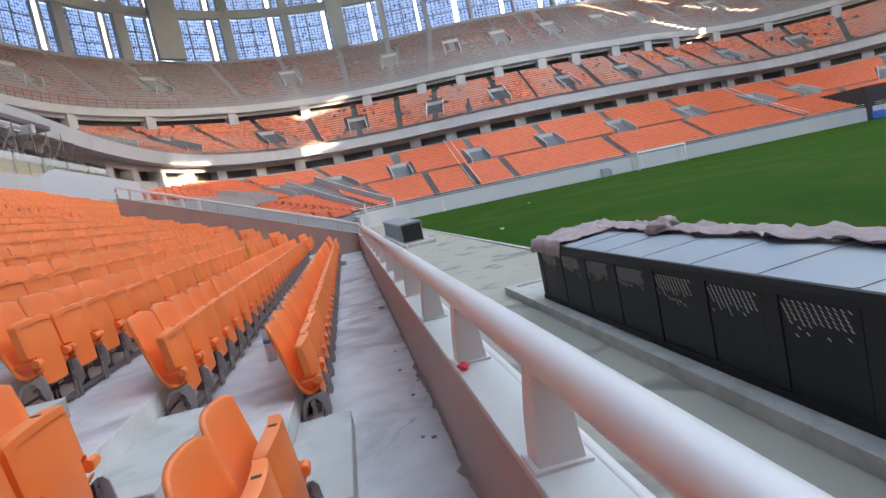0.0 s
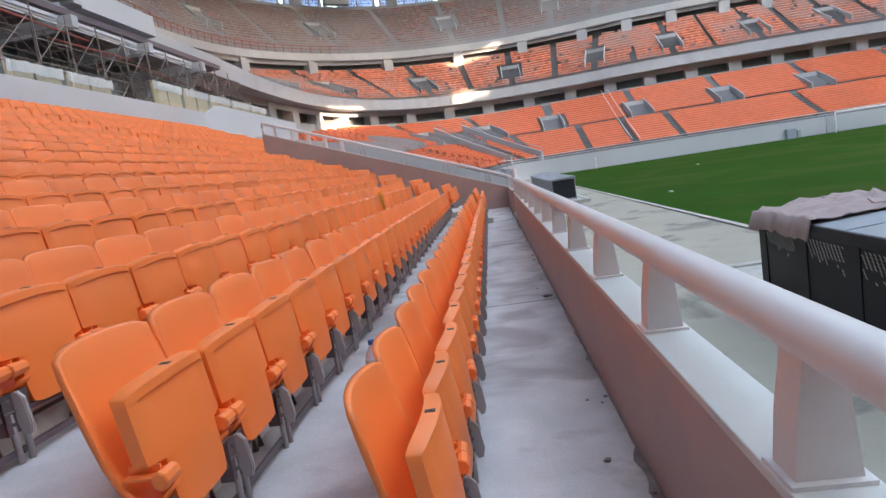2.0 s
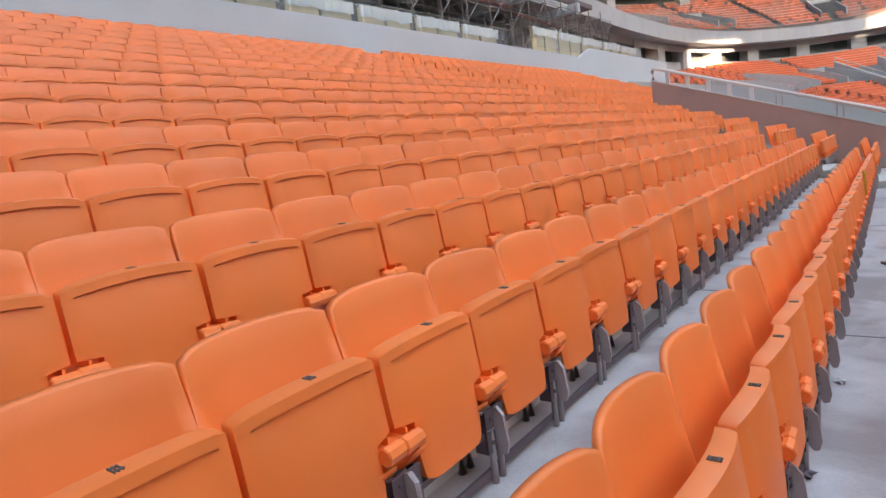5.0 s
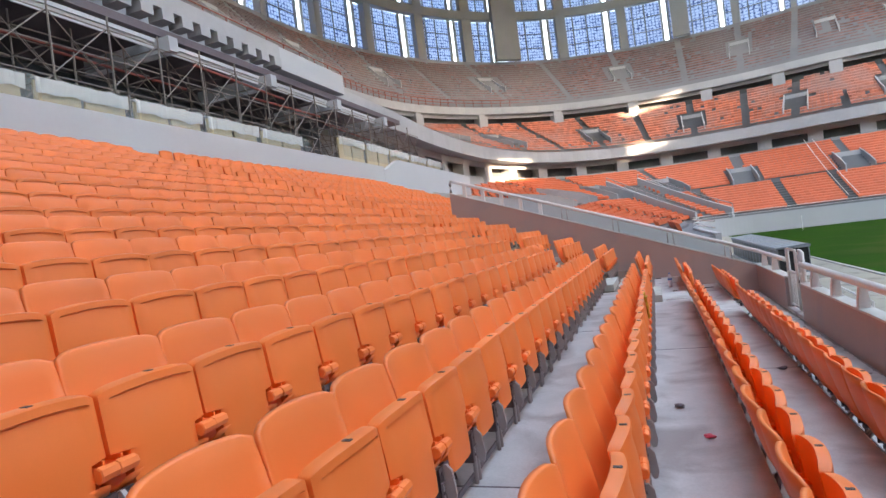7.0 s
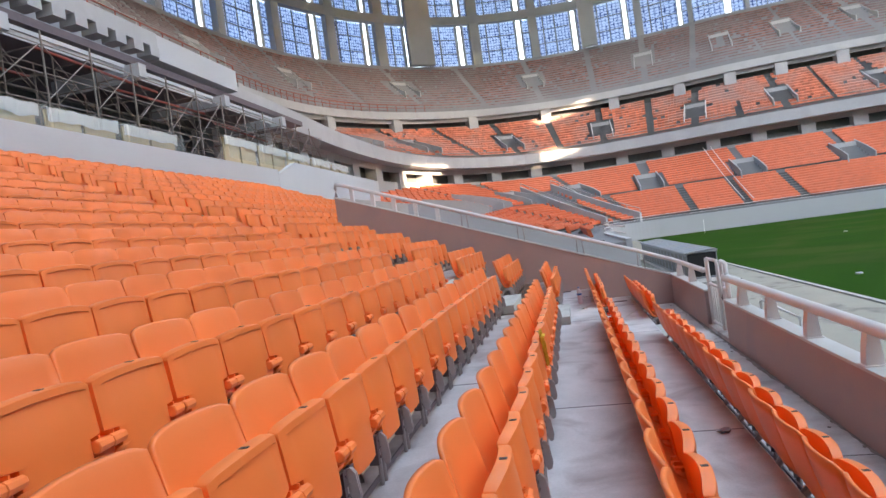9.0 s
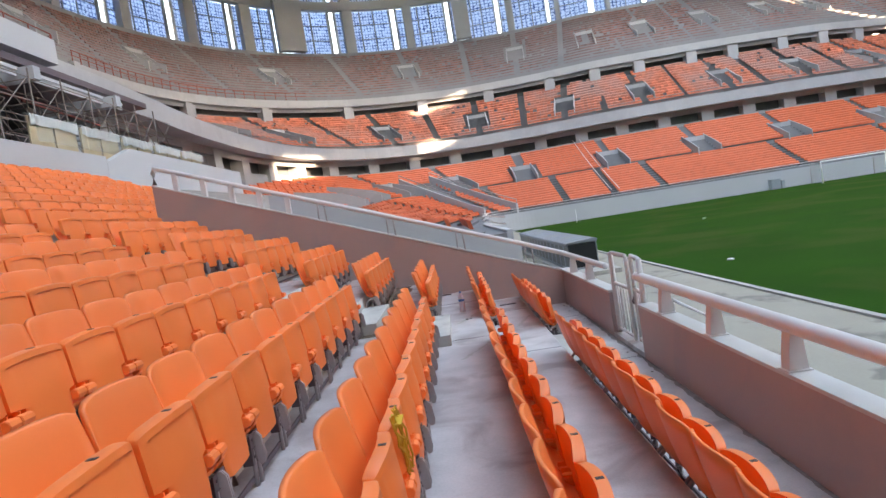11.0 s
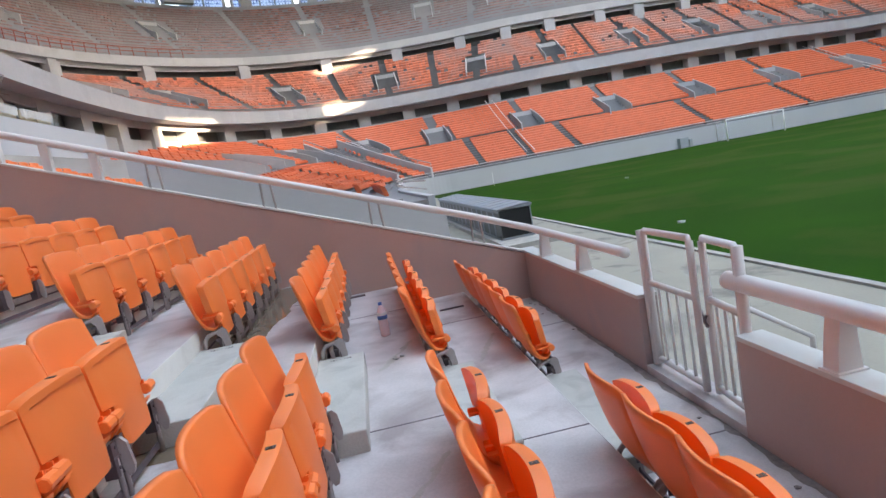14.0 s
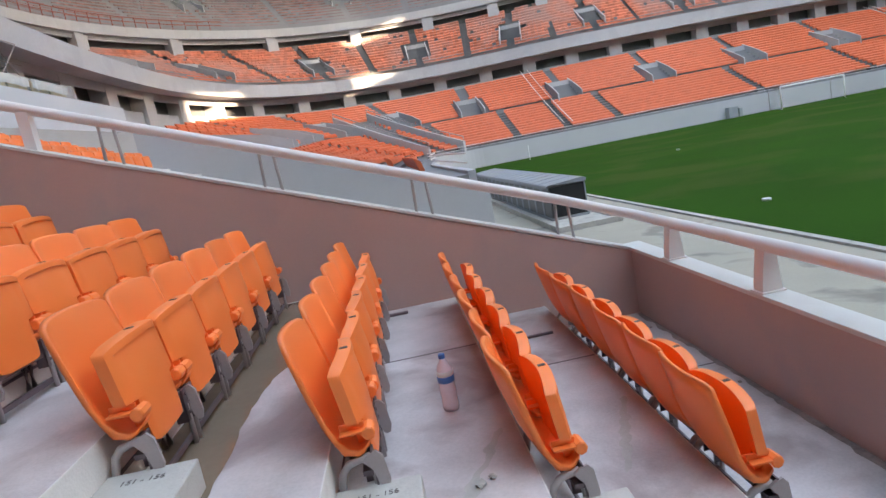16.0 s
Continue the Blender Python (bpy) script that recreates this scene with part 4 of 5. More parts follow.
FULL_Y0 = -19.5
for k in range(1, ROWS + 1):
    if k > 8:
        seat_row_stuff(k, seat_ys(k))
        continue
    seat_row_stuff(k, [y for y in seat_ys(k) if y < FULL_Y0]) if k <= 6 else None
    for y in seat_ys(k):
        if y < FULL_Y0:
            continue
        near = (k <= 5 and y > -19.5)
        if near:
            if first_full:
                full_seat.matrix_basis = seat_place(k, y)
                first_full = False
            else:
                copy_thing(full_seat, seat_place(k, y))
        else:
            if first_plain:
                plain_seat.matrix_basis = seat_place(k, y)
                first_plain = False
            else:
                copy_thing(plain_seat, seat_place(k, y))

# step blocks in the aisles
for ya, yb in AISLES:
    for k in range(1, ROWS):
        bm2 = boxes((riser_x(k) + 0.006, riser_x(k) + 0.34, ya + 0.02, yb - 0.02, tread_z(k), tread_z(k) + 0.125), bevel=0.008)
        tagged(new("step_block", finish(bm2, "step_block", M_CONC_LIGHT)), "pale rough concrete half step in the aisle", "step", "aisle step blocks")

# ---- rails and gate ----
RAIL_X, RAIL_Z = 0.08, 1.285


def rail_run(name, points, r, label):
    bm2 = bmesh.new()
    tube(bm2, points, r, 14)
    return thing(name, bm2, M_RAIL, label, "handrail", smooth=True)


near_rail = rail_run("handrail", [(RAIL_X, -45, RAIL_Z), (RAIL_X, -30, RAIL_Z), (RAIL_X, -20, RAIL_Z), (RAIL_X, -10, RAIL_Z), (RAIL_X, -4.25, RAIL_Z), (RAIL_X, -4.21, RAIL_Z), (RAIL_X, -4.19, RAIL_Z)], 0.055, "thick pale painted steel handrail along the parapet")
wing_points = [(RAIL_X, -2.84, RAIL_Z), (RAIL_X, -2.80, RAIL_Z), (RAIL_X, -0.25, RAIL_Z), (0.06, 0.02, RAIL_Z + 0.01), (-0.05, 0.1, RAIL_Z + 0.05)]
for x in (-0.6, -2.0, -4.0, -6.0, -7.05):
    wing_points.append((x, 0.1, 1.0 + 0.375 * -x + 0.335))
wing_points += [(-7.22, 0.1, 4.03), (-7.24, 0.1, 3.95), (-7.24, 0.1, 3.73)]
far_rail = rail_run("handrail", wing_points, 0.045, "pale painted steel handrail rising along the side wall")


def rail_post(y, parent):
    bm2 = bmesh.new()
    prism(bm2, [(0.012, WALL_TOP + 0.008), (0.138, WALL_TOP + 0.008), (0.128, WALL_TOP + 0.12), (0.115, RAIL_Z - 0.02), (0.045, RAIL_Z - 0.02), (0.022, WALL_TOP + 0.12)], y - 0.045, y + 0.045)
    ob = part("post", bm2, M_RAIL, parent)
    part("base_plate", boxes((-0.002, 0.152, y - 0.062, y + 0.062, WALL_TOP, WALL_TOP + 0.010)), M_RAIL, ob, "welded steel base plate")
    return ob


for i in range(9):
    rail_post(-5.0 - 1.098 * i, near_rail)
for i in range(1, 18):
    rail_post(-13.79 - 1.04 * i, near_rail)
for y in (-1.86, -0.68):
    rail_post(y, far_rail)
for x in (-0.55, -1.78, -3.02, -4.25):
    for dx in (-0.07, 0.07):
        z = 1.0 + 0.375 * -(x + dx)
        bm2 = bmesh.new()
        tube(bm2, [(x + dx, 0.1, z - 0.02), (x + dx * 0.8, 0.1, z + 0.33)], 0.014, 8)
        part("baluster", bm2, M_STEEL, far_rail, "thin paired steel baluster", True)
for x in (-4.85, -5.35, -5.85, -6.35, -6.85):
    z = 1.0 + 0.375 * -x
    part("post", boxes((x - 0.045, x + 0.045, 0.06, 0.14, z - 0.04, z + 0.31)), M_RAIL, far_rail)
# second rail outside the parapet
outer = rail_run("outer_pipe", [(0.30, -45, 0.80), (0.30, -19.0, 0.80), (0.30, -17.9, 0.80), (0.30, -10.0, 0.80), (0.30, -4.6, 0.80)], 0.03, "white painted pipe along the outside of the parapet")
for i in range(14):
    bm2 = bmesh.new()
    y = -5.0 - 2.4 * i
    tube(bm2, [(0.155, y, 0.68), (0.25, y, 0.68), (0.295, y, 0.70), (0.30, y, 0.80)], 0.022, 8)
    part("pipe_bracket", bm2, M_RAIL, outer, "", True)


def gate_leaf(width, bars):
    bm2 = bmesh.new()
    tube(bm2, [(0, 0, 0.46), (0, 0, 1.48), (0, 0.02, 1.50), (0, width - 0.02, 1.50), (0, width, 1.48), (0, width, 0.46)], 0.026, 8)
    top = thing("gate_leaf", bm2, M_RAIL, "pale painted tubular steel gate leaf in the parapet opening", "gate", "parapet gate", smooth=True)
    for name, z in (("bottom_rail", 0.50), ("middle_rail", 1.10)):
        bm3 = bmesh.new()
        tube(bm3, [(0, 0.02, z), (0, width - 0.02, z)], 0.024, 8)
        part(name, bm3, M_RAIL, top, "", True)
    for i in range(bars):
        y = width * (i + 1) / (bars + 1)
        bm3 = bmesh.new()
        tube(bm3, [(0, y, 0.50), (0, y, 1.10)], 0.011, 6)
        part("bar", bm3, M_RAIL, top, "", True)
    bm3 = bmesh.new()
    tube(bm3, [(-0.03, width - 0.01, 0.92), (-0.045, width - 0.01, 0.96), (-0.03, width - 0.01, 1.0)], 0.012, 6)
    part("latch", bm3, M_DARKSTEEL, top, "dark steel latch", True)
    return top


left_leaf = gate_leaf(0.62, 4)
left_leaf.matrix_basis = pose(0.08, -3.20, 0, 0, 0, 180)
right_leaf = gate_leaf(0.40, 3)
right_leaf.matrix_basis = pose(0.08, -4.29, 0, 0, 0, -6)
for y in (-3.155, -4.31):
    bm2 = bmesh.new()
    tube(bm2, [(0.08, y, 0.44), (0.08, y, 1.5)], 0.032, 10)
    thing("gate_post", bm2, M_RAIL, "pale round steel gate post", "post", smooth=True)
# steps and rail outside the gate
stair = thing("outer_steps", boxes((0.23, 0.55, -4.3, -3.1, -0.75, 0.15), (0.55, 0.85, -4.3, -3.1, -0.75, -0.15), (0.85, 1.15, -4.3, -3.1, -0.75, -0.45)), M_CONC_LIGHT, "pale concrete steps down to the apron outside the gate", "steps")
bm2 = bmesh.new()
tube(bm2, [(0.75, -3.3, -0.45), (0.75, -3.3, 0.75), (0.75, -3.35, 0.78), (1.25, -3.35, 0.45), (1.25, -3.35, -0.75)], 0.022, 8)
tube(bm2, [(0.75, -3.34, 0.45), (1.25, -3.35, 0.12)], 0.018, 8)
thing("step_rail", bm2, M_RAIL, "thin pale handrail of the outer steps", "handrail", smooth=True)

# ---- dugouts beside the pitch ----


rc = random.Random(9)


def dugout(y0, y1, mat_side, label, cloth):
    base = thing("dugout", boxes((3.05, 4.25, y0, y1, G + 0.12, G + 0.2)), mat_side, label, "dugout")
    bm2 = bmesh.new()
    prism(bm2, [(3.06, 0.44), (3.06, 0.47), (4.2, 0.55), (4.3, 0.50), (4.26, 0.42)], y0, y1)
    bm4 = bmesh.new()
    prism(bm4, [(3.04, 0.33), (3.01, 0.40), (3.03, 0.462), (3.056, 0.466), (3.056, 0.33)], y0, y1)
    part("roof_edge", bm4, mat_side, base)
    part("roof", bm2, M_BLUEGREY, base, "dusty blue-grey sheet metal roof")
    n = int((y1 - y0) / 1.0)
    for i in range(n):
        a, b2 = y0 + (y1 - y0) * i / n, y0 + (y1 - y0) * (i + 1) / n
        panel = part("side_panel", boxes((3.08, 3.11, a + 0.02, b2 - 0.02, G + 0.2, 0.37)), mat_side if cloth else M_BAND, base)
        part("mullion", boxes((3.068, 3.12, b2 - 0.19, b2 + 0.0, G + 0.2, 0.37)), mat_side, base)
        bm3 = bmesh.new()
        prism(bm3, [(3.07, 0.468), (3.07, 0.480), (4.2, 0.560), (4.2, 0.548)], a - 0.015, a + 0.015)
        part("roof_seam", bm3, M_BLUEGREY, base)
        if cloth:
            # no holes: light through the perforations is drawn as pale quads
            bm3 = bmesh.new()
            for r in range(9):
                for c in range(10):
                    if r < 4 and rc.random() < 0.45 + 0.12 * (4 - r):
                        continue
                    yy, zz = a + 0.08 + c * 0.07 + (r % 4) * 0.018, -0.03 + r * 0.036
                    v4 = [bm3.verts.new((3.074, yy + dy, zz + dz)) for dy, dz in ((0, 0), (0.018, 0), (0.050, 0.026), (0.032, 0.026))]
                    bm3.faces.new(v4)
            part("perforation", bm3, M_SHEETING, panel, "diagonal perforations, the light through them painted as pale quads", kind="stuff")
    part("back_panel", boxes((4.2, 4.23, y0, y1, G + 0.2, 0.45)), mat_side, base)
    part("front_end", boxes((3.1, 4.2, y0 + 0.03, y0 + 0.06, G + 0.2, 0.40)) if not cloth else boxes((3.1, 4.2, y1 - 0.06, y1 - 0.03, G + 0.2, 0.40)), M_BLACK, base, "dark glazed end panel")
    part("bench", boxes((3.5, 3.9, y0 + 0.3, y1 - 0.3, G + 0.2, G + 0.6)), mat_side, base)
    return base


dugout(-27.0, -9.66, M_BLACK, "long black perforated dugout with a grey sheet roof beside the pitch", True)
dugout(12.5, 27.6, M_BLUEGREY, "long blue-grey dugout with dark end glazing beside the pitch", False).location.x = -0.5
for y0, y1, ye in ((-27.4, -7.75, -7.95), (10.9, 28.0, 10.9)):
    base = thing("dugout_plinth", boxes((2.98, 4.45, y0, y1, G, G + 0.12)), M_CONC_LIGHT, "pale concrete base and kerb of the dugout", "kerb")
    base.location.x = -0.5 if y0 > 0 else 0.0
    part("kerb", boxes((2.78, 2.98, y0, y1, G, G + 0.16)), M_CONC_LIGHT, base)
    part("kerb", boxes((4.45, 4.65, y0, y1, G, G + 0.16)), M_CONC_LIGHT, base)
    part("kerb", boxes((2.98, 4.45, ye, ye + 0.2, G + 0.12, G + 0.16)), M_CONC_LIGHT, base)

# creased cloth thrown over the black dugout


def cloth(name, x0, x1, y0, y1, nx, ny, zfun, label):
    vs, fs = [], []
    for i in range(ny + 1):
        for j in range(nx + 1):
            x, y = x0 + (x1 - x0) * j / nx, y0 + (y1 - y0) * i / ny
            edge = 0.12 * noise.noise(Vector((x * 2, y * 1.7, 3)))
            vs.append((x + edge, y, zfun(x, y) + 0.022 + 0.11 * abs(noise.noise(Vector((x * 5, y * 4, 1)))) + 0.06 * abs(noise.noise(Vector((x * 14, y * 12, 5))))))
    for i in range(ny):
        for j in range(nx):
            k = i * (nx + 1) + j
            fs.append((k, k + 1, k + nx + 2, k + nx + 1))
    me2 = slab_mesh(vs, fs, name, M_CLOTH)
    me2.shade_smooth()
    ob = new(name, me2)
    mod = ob.modifiers.new("thick", "SOLIDIFY")
    mod.thickness = 0.008
    return tagged(ob, label, "tarpaulin")


def roof_z(x, y):
    return 0.47 + (x - 3.06) * 0.07


def drape_z(x, y):
    if x < 3.0:
        return 0.45 - (3.0 - x) * 5.0
    return roof_z(x, y)


cloth("tarpaulin", 3.92, 4.32, -24.0, -9.7, 10, 150, lambda x, y: roof_z(x, y) + 0.05 * max(0, noise.noise(Vector((y * 1.3, 2, 0)))), "long creased pinkish tarpaulin along the dugout roof")
cloth("tarpaulin", 2.96, 4.2, -11.1, -9.6, 16, 22, drape_z, "dusty brown tarpaulin hanging over the end of the dugout")
bm2 = bmesh.new()
bmesh.ops.create_icosphere(bm2, subdivisions=3, radius=0.22)
for v2 in bm2.verts:
    v2.co *= 1 + 0.5 * noise.noise(v2.co * 9)
    v2.co.z *= 0.6
thing("crumpled_cloth", bm2, M_CLOTH, "crumpled heap of pinkish cloth on the dugout roof", "cloth", smooth=True, at=(4.05, -12.6, 0.62))

# ---- goal ----


def goal(cx, y, face):
    bm2 = bmesh.new()
    w = 3.66
    tube(bm2, [(cx - w, y, G + 0.02), (cx - w, y, G + 2.44), (cx - w + 0.02, y, G + 2.46), (cx + w - 0.02, y, G + 2.46), (cx + w, y, G + 2.44), (cx + w, y, G + 0.02)], 0.07, 8)
    top = thing("goal", bm2, M_PVC, "white football goal with a thin net on the grass", "goal", smooth=True)
    for sx in (-w, w):
        bm3 = bmesh.new()
        tube(bm3, [(cx + sx, y, G + 2.44), (cx + sx, y + face * 2.0, G + 2.3)], 0.02, 6)
        tube(bm3, [(cx + sx, y + face * 2.0, G + 2.3), (cx + sx, y + face * 2.0, G + 0.02)], 0.03, 6)
        part("net_stay", bm3, M_SCAF, top, "thin dark net pole", True)
    bm3 = bmesh.new()
    d = face * 2.0
    v8 = [bm3.verts.new(p) for p in ((cx - w, y, G + 2.44), (cx + w, y, G + 2.44), (cx + w, y + d, G + 2.3), (cx - w, y + d, G + 2.3), (cx - w, y + d, G + 0.03), (cx + w, y + d, G + 0.03), (cx - w, y, G + 0.03), (cx + w, y, G + 0.03))]
    for fc in ((0, 1, 2, 3), (3, 2, 5, 4), (0, 3, 4, 6), (1, 7, 5, 2)):
        bm3.faces.new([v8[k] for k in fc])
    part("net", bm3, M_NETTING, top, "fine white net")


goal(44.4, 56.5, 1)
for x, y in ((12.5, 56.0), (7.5, 9.5), (16.0, 31.0)):
    bm2 = bmesh.new()
    tube(bm2, [(x, y, G), (x, y, G + (1.5 if y > 50 else 0.07))], 0.03 if y > 50 else 0.12, 8)
    thing("corner_flag" if y > 50 else "sprinkler_cap", bm2, M_PVC, "thin white corner pole on the grass" if y > 50 else "small white sprinkler cap in the grass", "pole" if y > 50 else "cap")
thing("field_cabinet", boxes((36.9, 38.0, 60.0, 60.7, G, 0.5), (38.1, 38.5, 60.0, 60.7, G, 0.2)), M_BLUEGREY, "grey equipment cabinet against the end wall", "cabinet")
# solid block, its dark colour stands for the unlit mouth
tagged(new("corner_mouth", finish(boxes((82.0, 89.0, 60.4, 70.0, G, 4.6), ), "corner_mouth", M_DARK)), "dark block for the shade in the far corner's vehicle mouth", "opening", "", "structure")
thing("corner_sheet", boxes((82.5, 84.5, 59.6, 60.3, G, 0.6), bevel=0.2), M_BLUE, "blue plastic sheet heaped in the corner mouth", "sheet")

# ---- boxes, glass and scaffold behind the bank ----
DECK_Z = 6.35
tagged(new("terrace_deck", finish(boxes((-27.0, X_BACK - 0.25, -45.0, 26.0, DECK_Z - 0.3, DECK_Z)), "terrace_deck", M_CONC)), "grey concrete deck behind the last row", "floor", "", "structure")
# back wall and soffit carry the terrace's shade in their dark colours
tagged(new("terrace_back", finish(boxes((-27.2, -27.0, -45.0, 26.0, DECK_Z, 12.3)), "terrace_back", M_DARK)), "wall coloured dark as the shade of the rooms behind the terrace", "wall", "", "structure")
tagged(new("terrace_soffit", finish(boxes((-27.0, -18.4, -45.0, 24.0, 11.3, 11.6)), "terrace_soffit", M_DARKSTEEL)), "underside of the floor above the terrace, its shade put into a dark colour", "ceiling", "", "structure")
for x0, z0, h in ((-17.2, 10.35, 0.12), (-17.75, 10.62, 0.14), (-18.3, 10.92, 0.16), (-18.9, 11.25, 0.2)):
    thing("steel_beam", boxes((x0 - 0.26, x0, -45.0, 19.0 - (x0 + 17.2) * 1.2, z0, z0 + h), (x0 - 0.1, x0 - 0.06, -45.0, 19.0, z0 - 0.22, z0)), M_WHITE, "long white painted steel roof beam over the terrace", "beam", "terrace beams")
for i in range(9):
    y = 17.5 - 5.6 * i
    thing("cross_beam", boxes((-20.5, -16.6, y - 0.2, y + 0.2, 9.95, 10.45)), M_PAINT, "grey cross beam under the long roof beams", "beam", "cross beams")
parapet_top = thing("toothed_parapet", boxes((-20.4, -19.4, -45.0, 11.3, 13.05, 13.75)), M_FASCIA, "grey-white concrete parapet with square teeth below it", "parapet")
for i in range(40):
    y = 11.0 - 1.05 * i
    part("tooth", boxes((-20.1, -19.35, y - 0.3, y + 0.3, 12.6, 13.05)), M_FASCIA, parapet_top)
thing("slab_wall", boxes((-20.2, -19.4, 11.3, 18.0, 12.5, 13.7)), M_PAINT, "plain grey wall at the end of the toothed parapet", "wall")
bm2 = bmesh.new()
tube(bm2, [(-19.5, -45, 14.0), (-19.5, 17.9, 14.0), (-19.5, 18.0, 13.95), (-19.5, 18.0, 13.7)], 0.03, 6)
top_rail = thing("parapet_rail", bm2, M_RED, "thin dark red rail on the grey parapet", "railing")
for i in range(32):
    part("post", boxes((-19.52, -19.48, 17.9 - 1.5 * i, 17.94 - 1.5 * i, 13.68, 14.0)), M_RED, top_rail)
for i in range(13):
    y = 23.5 - 2.9 * i
    if -0.5 < i - 5 < 0.5:
        continue
    box_y0, box_y1 = y - 2.6, y
    z0 = 7.05 if y > 11.6 else 6.55
    thing("glass_panel", boxes((-15.32, -15.30, box_y0, box_y1 + 0.2, z0, z0 + 0.95)), M_GLASS, "clear glass balustrade panel on the white wall", "balustrade", "glass balustrade")
    for j in range(2):
        a = box_y0 + j * 1.35
        crate = thing("plywood_board", boxes((-15.62, -15.56, a, a + 1.22, DECK_Z, z0 + 0.92), bevel=0.006), M_PLY, "tan plywood board leaning behind the glass", "board", "plywood boards")
    vs, fs = [], []
    for c in range(25):
        yy = box_y0 + 2.65 * c / 24
        for zz, xx in ((z0 + 0.62 + 0.1 * noise.noise(Vector((yy * 2, 0, 0))), -15.50), (z0 + 0.98 + 0.05 * noise.noise(Vector((yy * 3, 5, 0))), -15.48), (z0 + 1.0, -15.7)):
            vs.append((xx + 0.04 * noise.noise(Vector((yy * 6, zz, 1))), yy, zz))
    for c in range(24):
        for r in range(2):
            k = c * 3 + r
            fs.append((k, k + 1, k + 4, k + 3))
    ob = new("plastic_sheet", slab_mesh(vs, fs, "plastic_sheet", M_SHEETING))
    ob.modifiers.new("thick", "SOLIDIFY").thickness = 0.006
    tagged(ob, "creased white plastic sheet over the boards", "plastic sheet", "plastic sheets")


def scaffold_bay():
    bm2 = bmesh.new()
    for x in (0, -1.5):
        tube(bm2, [(x, 0, 0), (x, 0, 4.0)], 0.03, 6)
    top = thing("scaffold_bay", bm2, M_SCAF, "rusty grey steel tube scaffold on the terrace", "scaffold", "scaffold bays")
    for z in (0.9, 1.8, 2.7, 3.6):
        bm3 = bmesh.new()
        tube(bm3, [(0, 0, z), (0, 1.8, z)], 0.022, 5)
        tube(bm3, [(-1.5, 0, z), (-1.5, 1.8, z)], 0.022, 5)
        tube(bm3, [(0, 0, z), (-1.5, 0, z)], 0.022, 5)
        part("ledger", bm3, M_SCAF, top)
    for x, za, zb in ((0, 0.1, 1.8), (0, 1.8, 0.1), (0, 1.9, 3.6), (0, 3.6, 1.9), (-1.5, 0.1, 1.8), (-1.5, 3.6, 1.9)):
        bm3 = bmesh.new()
        tube(bm3, [(x, 0, za), (x, 1.8, zb)], 0.018, 5)
        part("brace", bm3, M_SCAF, top)
    return top


bay = scaffold_bay()
bay.matrix_basis = pose(-16.7, 21.0, DECK_Z)
for i in range(1, 24):
    copy_thing(bay, pose(-16.7, 21.0 - 1.9 * i, DECK_Z - 0.02 * (i % 3), 0, 0, 0))
    if i % 2:
        copy_thing(bay, pose(-19.0, 21.0 - 1.9 * i, DECK_Z - 0.02 * (i % 3), 0, 0, 0))
for i in range(12):
    bm2 = bmesh.new()
    tube(bm2, [(-17.0 - 0.6 * (i % 4), -30 + 4 * i, 9.6 + 0.15 * (i % 3)), (-17.0 - 0.6 * (i % 4), -24.5 + 4 * i, 9.7)], 0.05, 6)
    thing("hung_pipe", bm2, M_RED, "red oxide pipe hung under the terrace roof", "pipe", "hung pipes")
# red rail on the gallery and a floodlight
bm2 = bmesh.new()
i_a, i_b = I_GAL, I_GAL + 14
tube(bm2, [at_ring(i, 10.1, 24.9) for i in range(i_a, i_b)], 0.05, 6)
tube(bm2, [at_ring(i, 10.1, 24.4) for i in range(i_a, i_b)], 0.04, 6)
red = thing("red_railing", bm2, M_RED, "red oxide steel railing along the upper gallery", "railing")
for i in range(i_a, i_b - 1):
    for fr in (0.0, 0.5):
        lo_p, hi_p = (Vector(at_ring(i, 10.1, z)).lerp(Vector(at_ring(i + 1, 10.1, z)), fr) for z in (23.65, 24.9))
        bm3 = bmesh.new()
        tube(bm3, [lo_p, hi_p], 0.05, 5)
        part("post", bm3, M_RED, red)
tagged(new("gallery_end", facade_box(I_GAL - 0.1, I_GAL + 0.3, 9.9, 12.6, 17.5, 23.75, "gallery_end", M_FASCIA)), "pale end wall of the upper gallery", "wall", "", "structure")

